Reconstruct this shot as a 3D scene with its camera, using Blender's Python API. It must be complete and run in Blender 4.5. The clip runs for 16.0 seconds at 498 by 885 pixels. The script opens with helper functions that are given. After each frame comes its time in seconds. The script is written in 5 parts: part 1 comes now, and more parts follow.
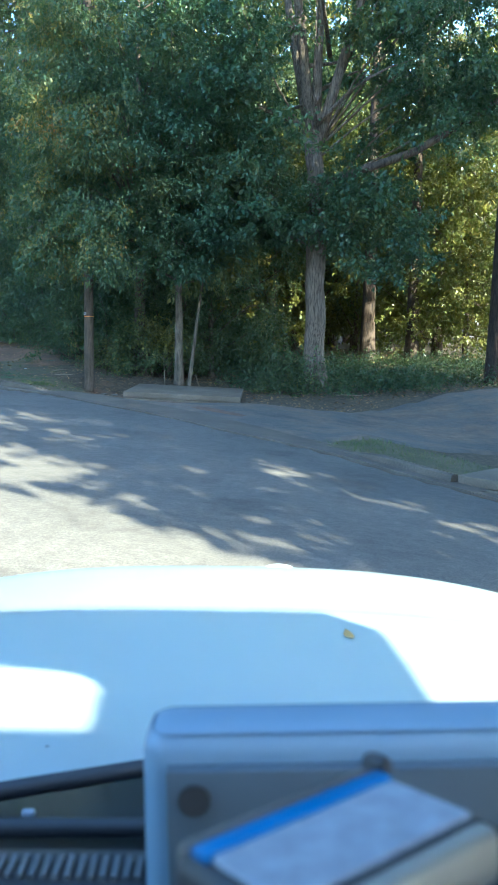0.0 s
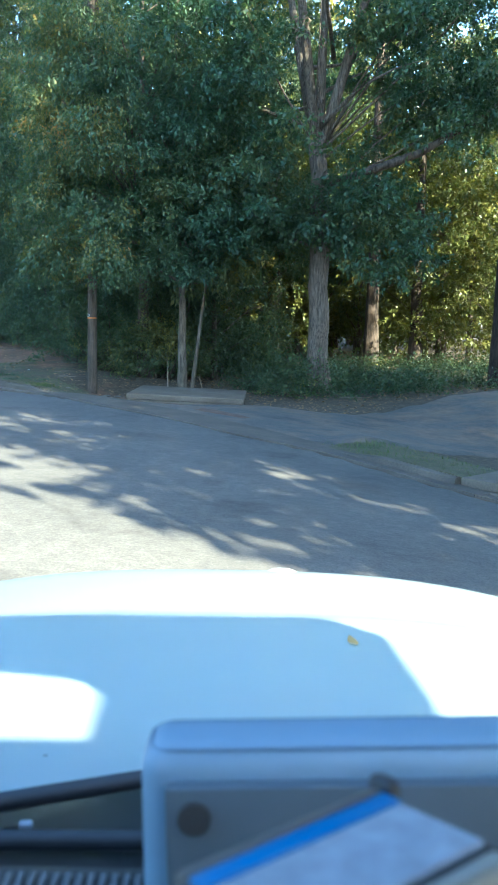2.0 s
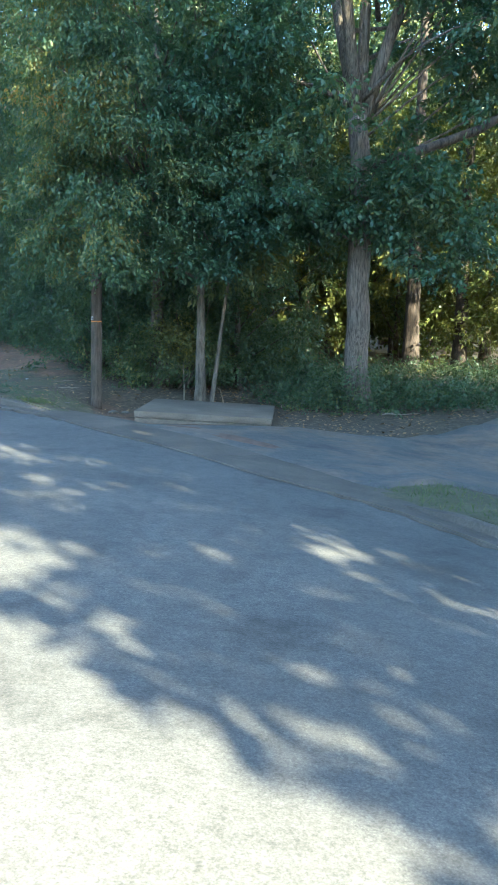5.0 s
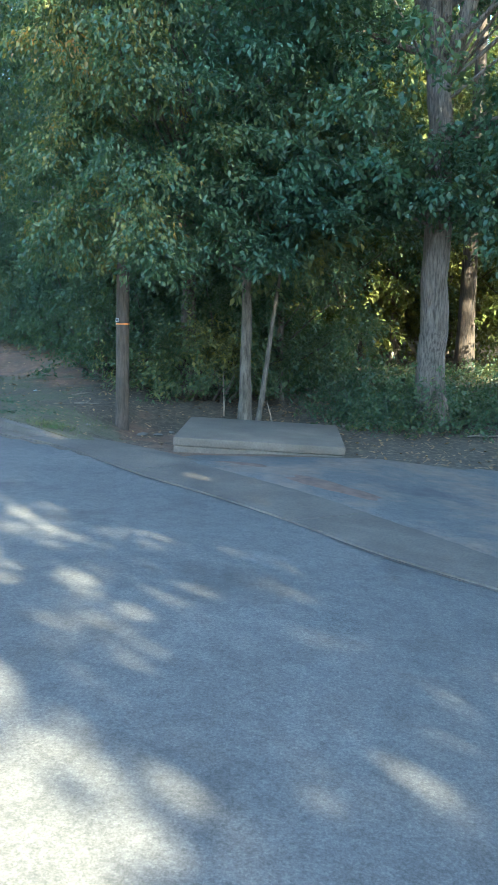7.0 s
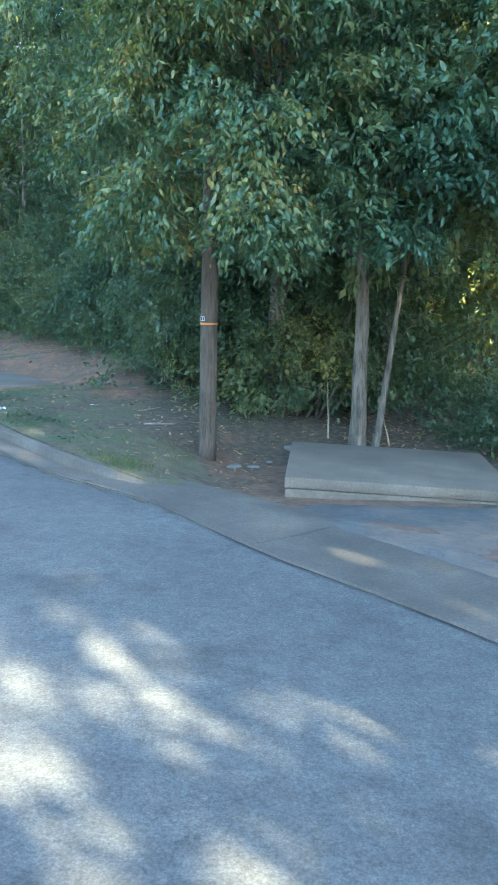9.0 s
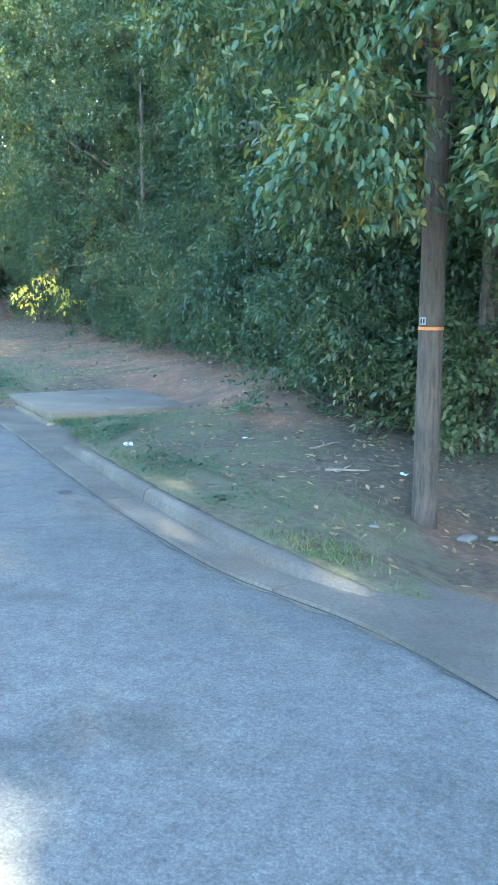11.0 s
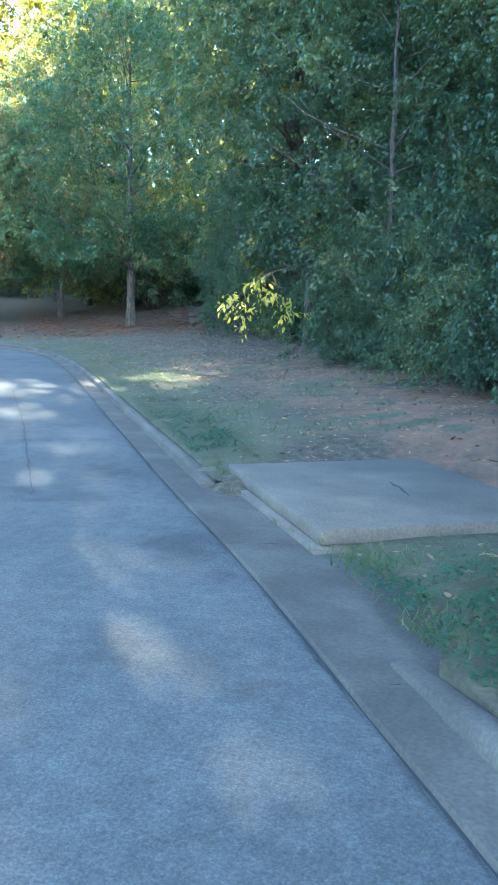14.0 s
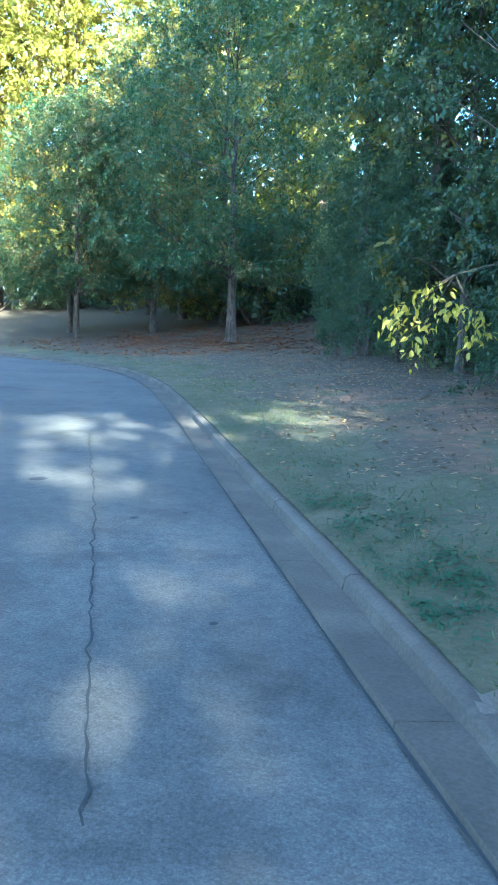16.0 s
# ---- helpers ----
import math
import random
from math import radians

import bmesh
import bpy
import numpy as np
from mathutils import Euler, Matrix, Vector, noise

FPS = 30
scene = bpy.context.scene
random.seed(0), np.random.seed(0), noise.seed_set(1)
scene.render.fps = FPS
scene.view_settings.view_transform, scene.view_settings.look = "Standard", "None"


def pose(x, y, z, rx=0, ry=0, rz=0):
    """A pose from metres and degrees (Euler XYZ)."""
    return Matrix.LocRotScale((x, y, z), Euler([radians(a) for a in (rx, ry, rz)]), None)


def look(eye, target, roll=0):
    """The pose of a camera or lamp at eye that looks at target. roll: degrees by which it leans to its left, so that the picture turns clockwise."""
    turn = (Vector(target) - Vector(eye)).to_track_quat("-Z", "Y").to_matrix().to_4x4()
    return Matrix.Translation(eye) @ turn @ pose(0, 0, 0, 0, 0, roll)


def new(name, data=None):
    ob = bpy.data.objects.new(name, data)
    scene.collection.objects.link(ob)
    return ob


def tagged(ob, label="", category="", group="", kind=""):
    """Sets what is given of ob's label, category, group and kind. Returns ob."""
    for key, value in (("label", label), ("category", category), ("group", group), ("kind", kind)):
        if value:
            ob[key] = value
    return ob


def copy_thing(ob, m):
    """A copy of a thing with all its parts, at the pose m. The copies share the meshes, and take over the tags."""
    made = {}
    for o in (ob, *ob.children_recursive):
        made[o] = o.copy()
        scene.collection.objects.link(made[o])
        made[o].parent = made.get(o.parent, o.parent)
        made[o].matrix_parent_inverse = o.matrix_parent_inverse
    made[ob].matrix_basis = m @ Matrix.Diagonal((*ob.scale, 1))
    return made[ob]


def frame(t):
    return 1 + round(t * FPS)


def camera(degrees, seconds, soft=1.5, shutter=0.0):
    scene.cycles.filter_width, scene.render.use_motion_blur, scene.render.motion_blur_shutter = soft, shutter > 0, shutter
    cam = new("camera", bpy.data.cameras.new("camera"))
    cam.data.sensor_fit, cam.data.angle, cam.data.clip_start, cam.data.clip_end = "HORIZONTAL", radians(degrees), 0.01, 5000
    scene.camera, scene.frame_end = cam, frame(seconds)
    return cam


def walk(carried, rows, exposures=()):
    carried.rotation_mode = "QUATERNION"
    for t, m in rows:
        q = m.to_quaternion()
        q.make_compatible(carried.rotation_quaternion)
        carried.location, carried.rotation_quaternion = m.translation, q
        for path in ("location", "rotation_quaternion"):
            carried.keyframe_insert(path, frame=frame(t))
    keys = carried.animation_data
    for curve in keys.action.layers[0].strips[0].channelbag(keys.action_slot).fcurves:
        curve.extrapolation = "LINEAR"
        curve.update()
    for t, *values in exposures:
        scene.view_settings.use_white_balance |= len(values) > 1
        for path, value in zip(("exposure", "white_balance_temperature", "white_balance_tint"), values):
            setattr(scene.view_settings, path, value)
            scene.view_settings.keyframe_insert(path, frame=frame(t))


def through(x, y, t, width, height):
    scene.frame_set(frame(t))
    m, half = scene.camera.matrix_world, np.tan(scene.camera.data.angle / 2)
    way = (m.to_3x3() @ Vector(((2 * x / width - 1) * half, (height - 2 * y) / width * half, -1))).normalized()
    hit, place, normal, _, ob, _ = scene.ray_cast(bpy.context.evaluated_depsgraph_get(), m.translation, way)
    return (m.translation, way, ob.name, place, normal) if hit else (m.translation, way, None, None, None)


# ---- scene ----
import collections

EXPOSURES = [(0, 3.38, 4900, -1), (4, 3.48, 4920, -1), (7, 3.75, 5020, 0), (8.2, 3.92, 5020, 0), (10.5, 4.6, 4950, 0), (13.0, 4.45, 4720, 0), (14.0, 4.18, 4520, 0), (16, 3.86, 4230, -2)]
cam = camera(31.0, 16.0, soft=1.5)
cam.data.dof.use_dof, cam.data.dof.focus_distance, cam.data.dof.aperture_fstop = True, 18.0, 14.0
PATH = [
    (0, (1.06, -6.95, 1.6), (1.125, -4.969, 1.331), 0.9),
    (0.5, (1.06, -6.95, 1.6), (1.123, -4.969, 1.333), 0.9),
    (1, (1.06, -6.95, 1.6), (1.122, -4.969, 1.333), 0.8),
    (1.5, (1.06, -6.95, 1.6), (1.121, -4.969, 1.331), 0.9),
    (2, (1.061, -6.93, 1.6), (1.119, -4.949, 1.335), 1.0),
    (2.5, (1.066, -6.75, 1.604), (1.117, -4.768, 1.343), 0.9),
    (3, (1.084, -6.15, 1.616), (1.128, -4.168, 1.351), 0.8),
    (3.5, (1.245, -5.514, 1.727), (1.265, -3.533, 1.452), 0.9),
    (4, (1.3, -5.076, 1.756), (1.303, -3.095, 1.481), 1.0),
    (6.5, (0.147, -1.287, 1.967), (0.166, 0.691, 1.672), 1.5),
    (7, (-0.094, -0.393, 2.002), (-0.074, 1.584, 1.7), 1.3),
    (7.5, (-0.347, 0.525, 2.036), (-0.331, 2.501, 1.726), 1.3),
    (8, (-0.641, 1.407, 2.054), (-0.636, 3.382, 1.735), 0.8),
    (8.2, (-0.764, 1.763, 2.053), (-0.765, 3.738, 1.732), 1.0),
    (10.3, (-2.052, 5.481, 1.948), (-2.251, 7.445, 1.624), 0.0),
    (10.5, (-2.182, 5.853, 1.945), (-2.407, 7.814, 1.621), 0.0),
    (11, (-2.576, 6.85, 1.918), (-2.864, 8.803, 1.598), -0.0),
    (11.5, (-2.998, 7.803, 1.908), (-3.344, 9.747, 1.592), 0.5),
    (12, (-3.394, 8.68, 1.938), (-3.802, 10.612, 1.62), 0.4),
    (12.5, (-3.848, 9.57, 1.959), (-4.314, 11.489, 1.643), 0.3),
    (13, (-4.408, 10.581, 1.957), (-4.949, 12.481, 1.646), 0.3),
    (13.5, (-5.076, 11.754, 1.934), (-5.686, 13.634, 1.63), 0.5),
    (14, (-5.734, 12.929, 1.924), (-6.388, 14.796, 1.627), 0.9),
    (14.5, (-6.387, 14.077, 1.9), (-7.083, 15.93, 1.613), 1.1),
    (15, (-7.182, 15.337, 1.899), (-7.932, 17.17, 1.619), 1.4),
    (15.5, (-8.004, 16.624, 1.897), (-8.802, 18.437, 1.622), 1.5),
    (16, (-8.801, 17.857, 1.904), (-9.633, 19.656, 1.636), 1.6),
]
walk(cam, [(t, look(eye, target, roll)) for t, eye, target, roll in PATH], EXPOSURES)

# ---- light ----
SUN_AZ = radians(140)       # compass bearing of the sun, clockwise from +y
SUN_EL = radians(25)
world = bpy.data.worlds.new("sky")
scene.world = world
world.use_nodes = True
wn = world.node_tree.nodes
sky = wn.new("ShaderNodeTexSky")
sky.sky_type, sky.sun_disc = "NISHITA", False
sky.sun_elevation, sky.sun_rotation = SUN_EL, SUN_AZ
world.node_tree.links.new(sky.outputs[0], wn["Background"].inputs[0])
wn["Background"].inputs[1].default_value = 0.11
sun = new("sun", bpy.data.lights.new("sun", "SUN"))
sun.data.energy, sun.data.angle, sun.data.color = 4.7, radians(0.53), (1.0, 0.81, 0.51)
SUN_DIR = Vector((math.sin(SUN_AZ) * math.cos(SUN_EL), math.cos(SUN_AZ) * math.cos(SUN_EL), math.sin(SUN_EL)))
sun.matrix_world = look(SUN_DIR * 60, (0, 0, 0))


# ---- materials ----
def mat(name, build):
    m = bpy.data.materials.new(name)
    m.use_nodes = True
    nt = m.node_tree
    build(nt, nt.nodes["Principled BSDF"])
    return m


def node(nt, kind, **inputs):
    n = nt.nodes.new(kind)
    for k, v in inputs.items():
        n.inputs[k.replace("_", " ")].default_value = v
    return n


def coords(nt):
    return nt.nodes.new("ShaderNodeTexCoord").outputs["Object"]


def noise_fac(nt, scale, detail=4.0, rough=0.6, vec=None):
    n = node(nt, "ShaderNodeTexNoise", Scale=scale, Detail=detail, Roughness=rough)
    nt.links.new(vec if vec is not None else coords(nt), n.inputs["Vector"])
    return n.outputs["Fac"]


def ramp(nt, fac, stops):
    r = nt.nodes.new("ShaderNodeValToRGB")
    while len(r.color_ramp.elements) < len(stops):
        r.color_ramp.elements.new(0.5)
    for e, (p, c) in zip(r.color_ramp.elements, stops):
        e.position, e.color = p, (c if len(c) == 4 else (*c, 1.0))
    nt.links.new(fac, r.inputs[0])
    return r.outputs[0]


def mix(nt, fac, a, b, mode="MIX"):
    m = nt.nodes.new("ShaderNodeMix")
    m.data_type, m.blend_type = "RGBA", mode
    for sock, v in ((m.inputs[0], fac), (m.inputs[6], a), (m.inputs[7], b)):
        if isinstance(v, (int, float)):
            sock.default_value = v
        elif isinstance(v, tuple):
            sock.default_value = (*v, 1.0)
        else:
            nt.links.new(v, sock)
    return m.outputs[2]


def bump(nt, bsdf, fac, strength=0.4, distance=0.01):
    b = node(nt, "ShaderNodeBump", Strength=strength, Distance=distance)
    nt.links.new(fac, b.inputs["Height"])
    nt.links.new(b.outputs[0], bsdf.inputs["Normal"])


def plain(name, color, rough=0.5, metal=0.0, vary=0.12, scale=6.0, coat=0.0):
    def build(nt, b):
        dark = tuple(c * (1 - vary) for c in color)
        nt.links.new(ramp(nt, noise_fac(nt, scale), [(0.3, dark), (0.7, color)]), b.inputs["Base Color"])
        b.inputs["Roughness"].default_value, b.inputs["Metallic"].default_value = rough, metal
        b.inputs["Coat Weight"].default_value = coat
    return mat(name, build)


def asphalt_build(nt, b):
    big = ramp(nt, noise_fac(nt, 0.35, 6), [(0.28, (0.082, 0.077, 0.067)), (0.72, (0.138, 0.126, 0.107))])
    fine = ramp(nt, noise_fac(nt, 95.0, 2), [(0.3, (0.68, 0.68, 0.68)), (0.5, (0.96, 0.96, 0.96)), (0.70, (1.36, 1.35, 1.33))])
    mid = ramp(nt, noise_fac(nt, 7.0, 7, 0.8), [(0.3, (0.70, 0.70, 0.70)), (0.65, (1.15, 1.15, 1.15))])
    stones = ramp(nt, noise_fac(nt, 42.0, 3, 0.7), [(0.34, (0.76, 0.76, 0.76)), (0.5, (1.0, 1.0, 1.0)), (0.66, (1.24, 1.23, 1.22))])
    stain = ramp(nt, noise_fac(nt, 0.9, 3), [(0.32, (0.72, 0.71, 0.70)), (0.45, (1.0, 1.0, 1.0))])
    col = mix(nt, 1.0, mix(nt, 1.0, mix(nt, 1.0, mix(nt, 0.8, big, fine, "MULTIPLY"), stones, "MULTIPLY"), mid, "MULTIPLY"), stain, "MULTIPLY")
    nt.links.new(col, b.inputs["Base Color"])
    b.inputs["Roughness"].default_value = 0.88
    bump(nt, b, noise_fac(nt, 90.0, 3), 0.5, 0.006)


def concrete_build(nt, b, lo=(0.066, 0.053, 0.039), midtone=(0.110, 0.089, 0.065), hi=(0.168, 0.137, 0.101)):
    big = ramp(nt, noise_fac(nt, 1.1, 6), [(0.25, lo), (0.5, midtone), (0.75, hi)])
    fine = ramp(nt, noise_fac(nt, 40.0, 4), [(0.3, (0.7, 0.7, 0.7)), (0.7, (1.1, 1.1, 1.1))])
    nt.links.new(mix(nt, 1.0, big, fine, "MULTIPLY"), b.inputs["Base Color"])
    b.inputs["Roughness"].default_value = 0.9
    bump(nt, b, noise_fac(nt, 35.0, 5), 0.35, 0.008)


def soil_build(nt, b):
    v = coords(nt)
    litter = ramp(nt, noise_fac(nt, 9.0, 6, 0.75, v), [(0.3, (0.030, 0.024, 0.014)), (0.5, (0.080, 0.060, 0.034)), (0.7, (0.170, 0.130, 0.076))])
    clay = ramp(nt, noise_fac(nt, 3.0, 6, 0.7, v), [(0.3, (0.145, 0.073, 0.039)), (0.7, (0.290, 0.152, 0.083))])
    grass = ramp(nt, noise_fac(nt, 16.0, 6, 0.8, v), [(0.3, (0.046, 0.046, 0.020)), (0.5, (0.082, 0.078, 0.034)), (0.75, (0.165, 0.125, 0.066))])
    dry = ramp(nt, noise_fac(nt, 24.0, 5, 0.8, v), [(0.3, (0.075, 0.063, 0.033)), (0.7, (0.180, 0.148, 0.082))])
    grass = mix(nt, ramp(nt, noise_fac(nt, 1.4, 6, 0.75, v), [(0.44, (0, 0, 0)), (0.62, (1, 1, 1))]), grass, dry)
    at = nt.nodes.new("ShaderNodeAttribute")
    at.attribute_name = "cover"
    sep = nt.nodes.new("ShaderNodeSeparateColor")
    nt.links.new(at.outputs["Color"], sep.inputs[0])

    def blotch(sock, scale, width):
        m = nt.nodes.new("ShaderNodeMath")
        m.operation = "ADD"
        nt.links.new(sock, m.inputs[0])
        nt.links.new(noise_fac(nt, scale, 5, 0.65, v), m.inputs[1])
        return ramp(nt, m.outputs[0], [(1.0 - width, (0, 0, 0)), (1.0 + 0 * width, (1, 1, 1))])

    base = mix(nt, blotch(sep.outputs[1], 1.2, 0.3), litter, clay)
    nt.links.new(mix(nt, blotch(sep.outputs[0], 3.2, 0.22), base, grass), b.inputs["Base Color"])
    b.inputs["Roughness"].default_value = 0.95
    bump(nt, b, noise_fac(nt, 22.0, 6, 0.8, v), 0.7, 0.02)


def bark_build(light, dark, sx=14.0):
    def build(nt, b):
        mp = node(nt, "ShaderNodeMapping")
        mp.inputs["Scale"].default_value = (sx, sx, 3.6)
        nt.links.new(coords(nt), mp.inputs["Vector"])
        f = noise_fac(nt, 1.0, 6, 0.7, mp.outputs[0])
        patch = ramp(nt, noise_fac(nt, 2.2, 4), [(0.35, (0.75, 0.78, 0.72)), (0.65, (1.1, 1.08, 1.05))])
        nt.links.new(mix(nt, 1.0, ramp(nt, f, [(0.38, dark), (0.60, light)]), patch, "MULTIPLY"), b.inputs["Base Color"])
        b.inputs["Roughness"].default_value = 0.95
        bump(nt, b, f, 1.0, 0.03)
    return build


def leaf_mat(name, hues, through=0.22, gloss=0.4, clump=0.55, jitter=0.42):
    """Leaf blade: reflects, shines a little and lets light through; tints run in clumps and differ a little from leaf to leaf."""
    def build(nt, b):
        geo = nt.nodes.new("ShaderNodeNewGeometry")
        world_at = geo.outputs["Position"]
        blend = nt.nodes.new("ShaderNodeMath")
        blend.operation = "MULTIPLY_ADD"
        nt.links.new(geo.outputs["Random Per Island"], blend.inputs[0])
        blend.inputs[1].default_value = jitter
        stretch = node(nt, "ShaderNodeMapRange")
        for k, v in (("From Min", 0.32), ("From Max", 0.68), ("To Min", 0.0), ("To Max", 1.0 - jitter)):
            stretch.inputs[k].default_value = v
        nt.links.new(noise_fac(nt, clump, 3, 0.6, world_at), stretch.inputs["Value"])
        nt.links.new(stretch.outputs[0], blend.inputs[2])
        steps = [(i / max(1, len(hues) - 1), c) for i, c in enumerate(hues)]
        col = ramp(nt, blend.outputs[0], steps)
        nt.links.new(col, b.inputs["Base Color"])
        b.inputs["Roughness"].default_value = gloss
        b.inputs["Specular IOR Level"].default_value = 0.42
        tr = nt.nodes.new("ShaderNodeBsdfTranslucent")
        nt.links.new(mix(nt, 1.0, col, (1.35, 1.4, 0.55), "MULTIPLY"), tr.inputs[0])
        ms = nt.nodes.new("ShaderNodeMixShader")
        ms.inputs[0].default_value = through
        nt.links.new(b.outputs[0], ms.inputs[1])
        nt.links.new(tr.outputs[0], ms.inputs[2])
        nt.links.new(ms.outputs[0], nt.nodes["Material Output"].inputs[0])
    return mat(name, build)


M_ASPHALT = mat("asphalt", asphalt_build)
M_CONCRETE = mat("concrete", concrete_build)
M_SLAB = mat("pale_concrete", lambda nt, b: concrete_build(nt, b, (0.106, 0.083, 0.058), (0.160, 0.126, 0.088), (0.225, 0.178, 0.127)))


def track_build(nt, b):
    asphalt_build(nt, b)
    old = b.inputs["Base Color"].links[0].from_socket
    dirt = ramp(nt, noise_fac(nt, 6.0, 6, 0.75), [(0.3, (0.11, 0.075, 0.05)), (0.7, (0.24, 0.17, 0.115))])
    fac = ramp(nt, noise_fac(nt, 0.7, 6, 0.7), [(0.44, (0, 0, 0)), (0.62, (1, 1, 1))])
    nt.links.new(mix(nt, fac, old, dirt), b.inputs["Base Color"])


M_TRACK = mat("dusty_track", track_build)
M_SOIL = mat("soil", soil_build)
M_BARK = mat("bark_grey", bark_build((0.235, 0.185, 0.145), (0.075, 0.057, 0.044), 30.0))
M_BARK_PALE = mat("bark_pale", bark_build((0.18, 0.145, 0.112), (0.065, 0.050, 0.038), 22.0))
M_BARK_DARK = mat("bark_dark", bark_build((0.15, 0.115, 0.085), (0.04, 0.03, 0.024)))
M_BARK_PINE = mat("bark_pine", bark_build((0.080, 0.056, 0.040), (0.028, 0.021, 0.017), 20.0))
M_POLE = mat("pole_wood", bark_build((0.12, 0.090, 0.066), (0.06, 0.044, 0.033), 30.0))
# the bright yellowish last tint of these two paints sun flecks in the canopy
M_LEAF = leaf_mat("leaf_green", [(0.050, 0.086, 0.053), (0.074, 0.118, 0.062), (0.113, 0.151, 0.072), (0.180, 0.192, 0.079), (0.360, 0.306, 0.090)], 0.34)
M_LEAF_DEEP = leaf_mat("leaf_deep", [(0.036, 0.067, 0.045), (0.053, 0.091, 0.053), (0.079, 0.117, 0.059), (0.121, 0.143, 0.065), (0.278, 0.238, 0.076)], 0.34)
M_LEAF_OAK = leaf_mat("leaf_oak", [(0.031, 0.070, 0.047), (0.047, 0.097, 0.058), (0.070, 0.123, 0.065), (0.106, 0.148, 0.067), (0.213, 0.208, 0.070)], 0.30)
# yellower leaf green with the look of sunlight put into the colour
M_LEAF_SUNNY = leaf_mat("leaf_sunny", [(0.062, 0.088, 0.028), (0.100, 0.120, 0.032), (0.155, 0.158, 0.038), (0.240, 0.205, 0.046)], 0.32)
# lighter, yellower copy: haze and sky light are put into the far leaves' colour
M_LEAF_FAR = leaf_mat("leaf_far", [(0.074, 0.110, 0.050), (0.105, 0.138, 0.052), (0.155, 0.168, 0.056), (0.230, 0.208, 0.060), (0.350, 0.270, 0.062), (0.390, 0.205, 0.056)], 0.4)
M_LEAF_AUTUMN = leaf_mat("leaf_turning", [(0.034, 0.080, 0.046), (0.050, 0.104, 0.052), (0.074, 0.128, 0.056), (0.120, 0.150, 0.056), (0.230, 0.170, 0.055), (0.380, 0.150, 0.045)], 0.3, jitter=0.5)
M_LEAF_ROADSIDE = leaf_mat("leaf_roadside", [(0.032, 0.069, 0.045), (0.047, 0.091, 0.052), (0.068, 0.113, 0.055), (0.108, 0.138, 0.056), (0.215, 0.195, 0.055), (0.340, 0.172, 0.050)], 0.33, jitter=0.5)
M_LEAF_YELLOW = leaf_mat("leaf_yellow", [(0.135, 0.150, 0.026), (0.200, 0.192, 0.032), (0.280, 0.238, 0.038), (0.380, 0.290, 0.046)], 0.4)
M_WEED = leaf_mat("weed_leaf", [(0.026, 0.066, 0.030), (0.040, 0.088, 0.036), (0.070, 0.112, 0.042)], 0.25, 0.6, 3.0)
# yellow leaves, brightened in colour because no sun reaches them here
M_LEAF_GOLD_LIT = leaf_mat("leaf_gold_lit", [(0.28, 0.26, 0.050), (0.40, 0.35, 0.065), (0.52, 0.43, 0.090)], 0.5, 0.5, 3.0)
M_LITTER = leaf_mat("leaf_litter", [(0.10, 0.06, 0.03), (0.22, 0.13, 0.06), (0.32, 0.20, 0.10), (0.40, 0.24, 0.10)], 0.1, 0.7, 4.0)
# dark and orange tints also stand in for shade and sun flecks on the litter
M_RUST = leaf_mat("leaf_rust", [(0.075, 0.032, 0.018), (0.14, 0.055, 0.024), (0.24, 0.095, 0.032), (0.36, 0.15, 0.04)], 0.1, 0.7, 3.0)
M_GRASS = leaf_mat("grass_blade", [(0.050, 0.082, 0.024), (0.075, 0.105, 0.032), (0.12, 0.125, 0.042), (0.22, 0.17, 0.075)], 0.25, 0.5, 2.0)


# ---- mesh helpers ----
def mesh_from(name, verts, faces, material, smooth=False):
    me = bpy.data.meshes.new(name)
    me.from_pydata([tuple(v) for v in verts], [], [tuple(f) for f in faces])
    me.materials.append(material)
    if smooth:
        me.polygons.foreach_set("use_smooth", [True] * len(me.polygons))
    me.update()
    return me


def part(name, bm, material, parent=None, label="", smooth=True):
    me = bpy.data.meshes.new(name)
    bm.to_mesh(me)
    bm.free()
    me.materials.append(material)
    if smooth:
        me.polygons.foreach_set("use_smooth", [True] * len(me.polygons))
        me.set_sharp_from_angle(angle=radians(35))
    ob = new(name, me)
    ob.parent = parent
    return tagged(ob, label)


def box_bm(x0, x1, y0, y1, z0, z1, bevel=0.0, seg=3):
    bm = bmesh.new()
    bmesh.ops.create_cube(bm, size=1.0, matrix=Matrix.Translation(((x0 + x1) / 2, (y0 + y1) / 2, (z0 + z1) / 2)) @ Matrix.Diagonal((x1 - x0, y1 - y0, z1 - z0, 1)))
    if bevel:
        bmesh.ops.bevel(bm, geom=bm.edges[:], offset=bevel, segments=seg, profile=0.5, affect="EDGES")
    return bm


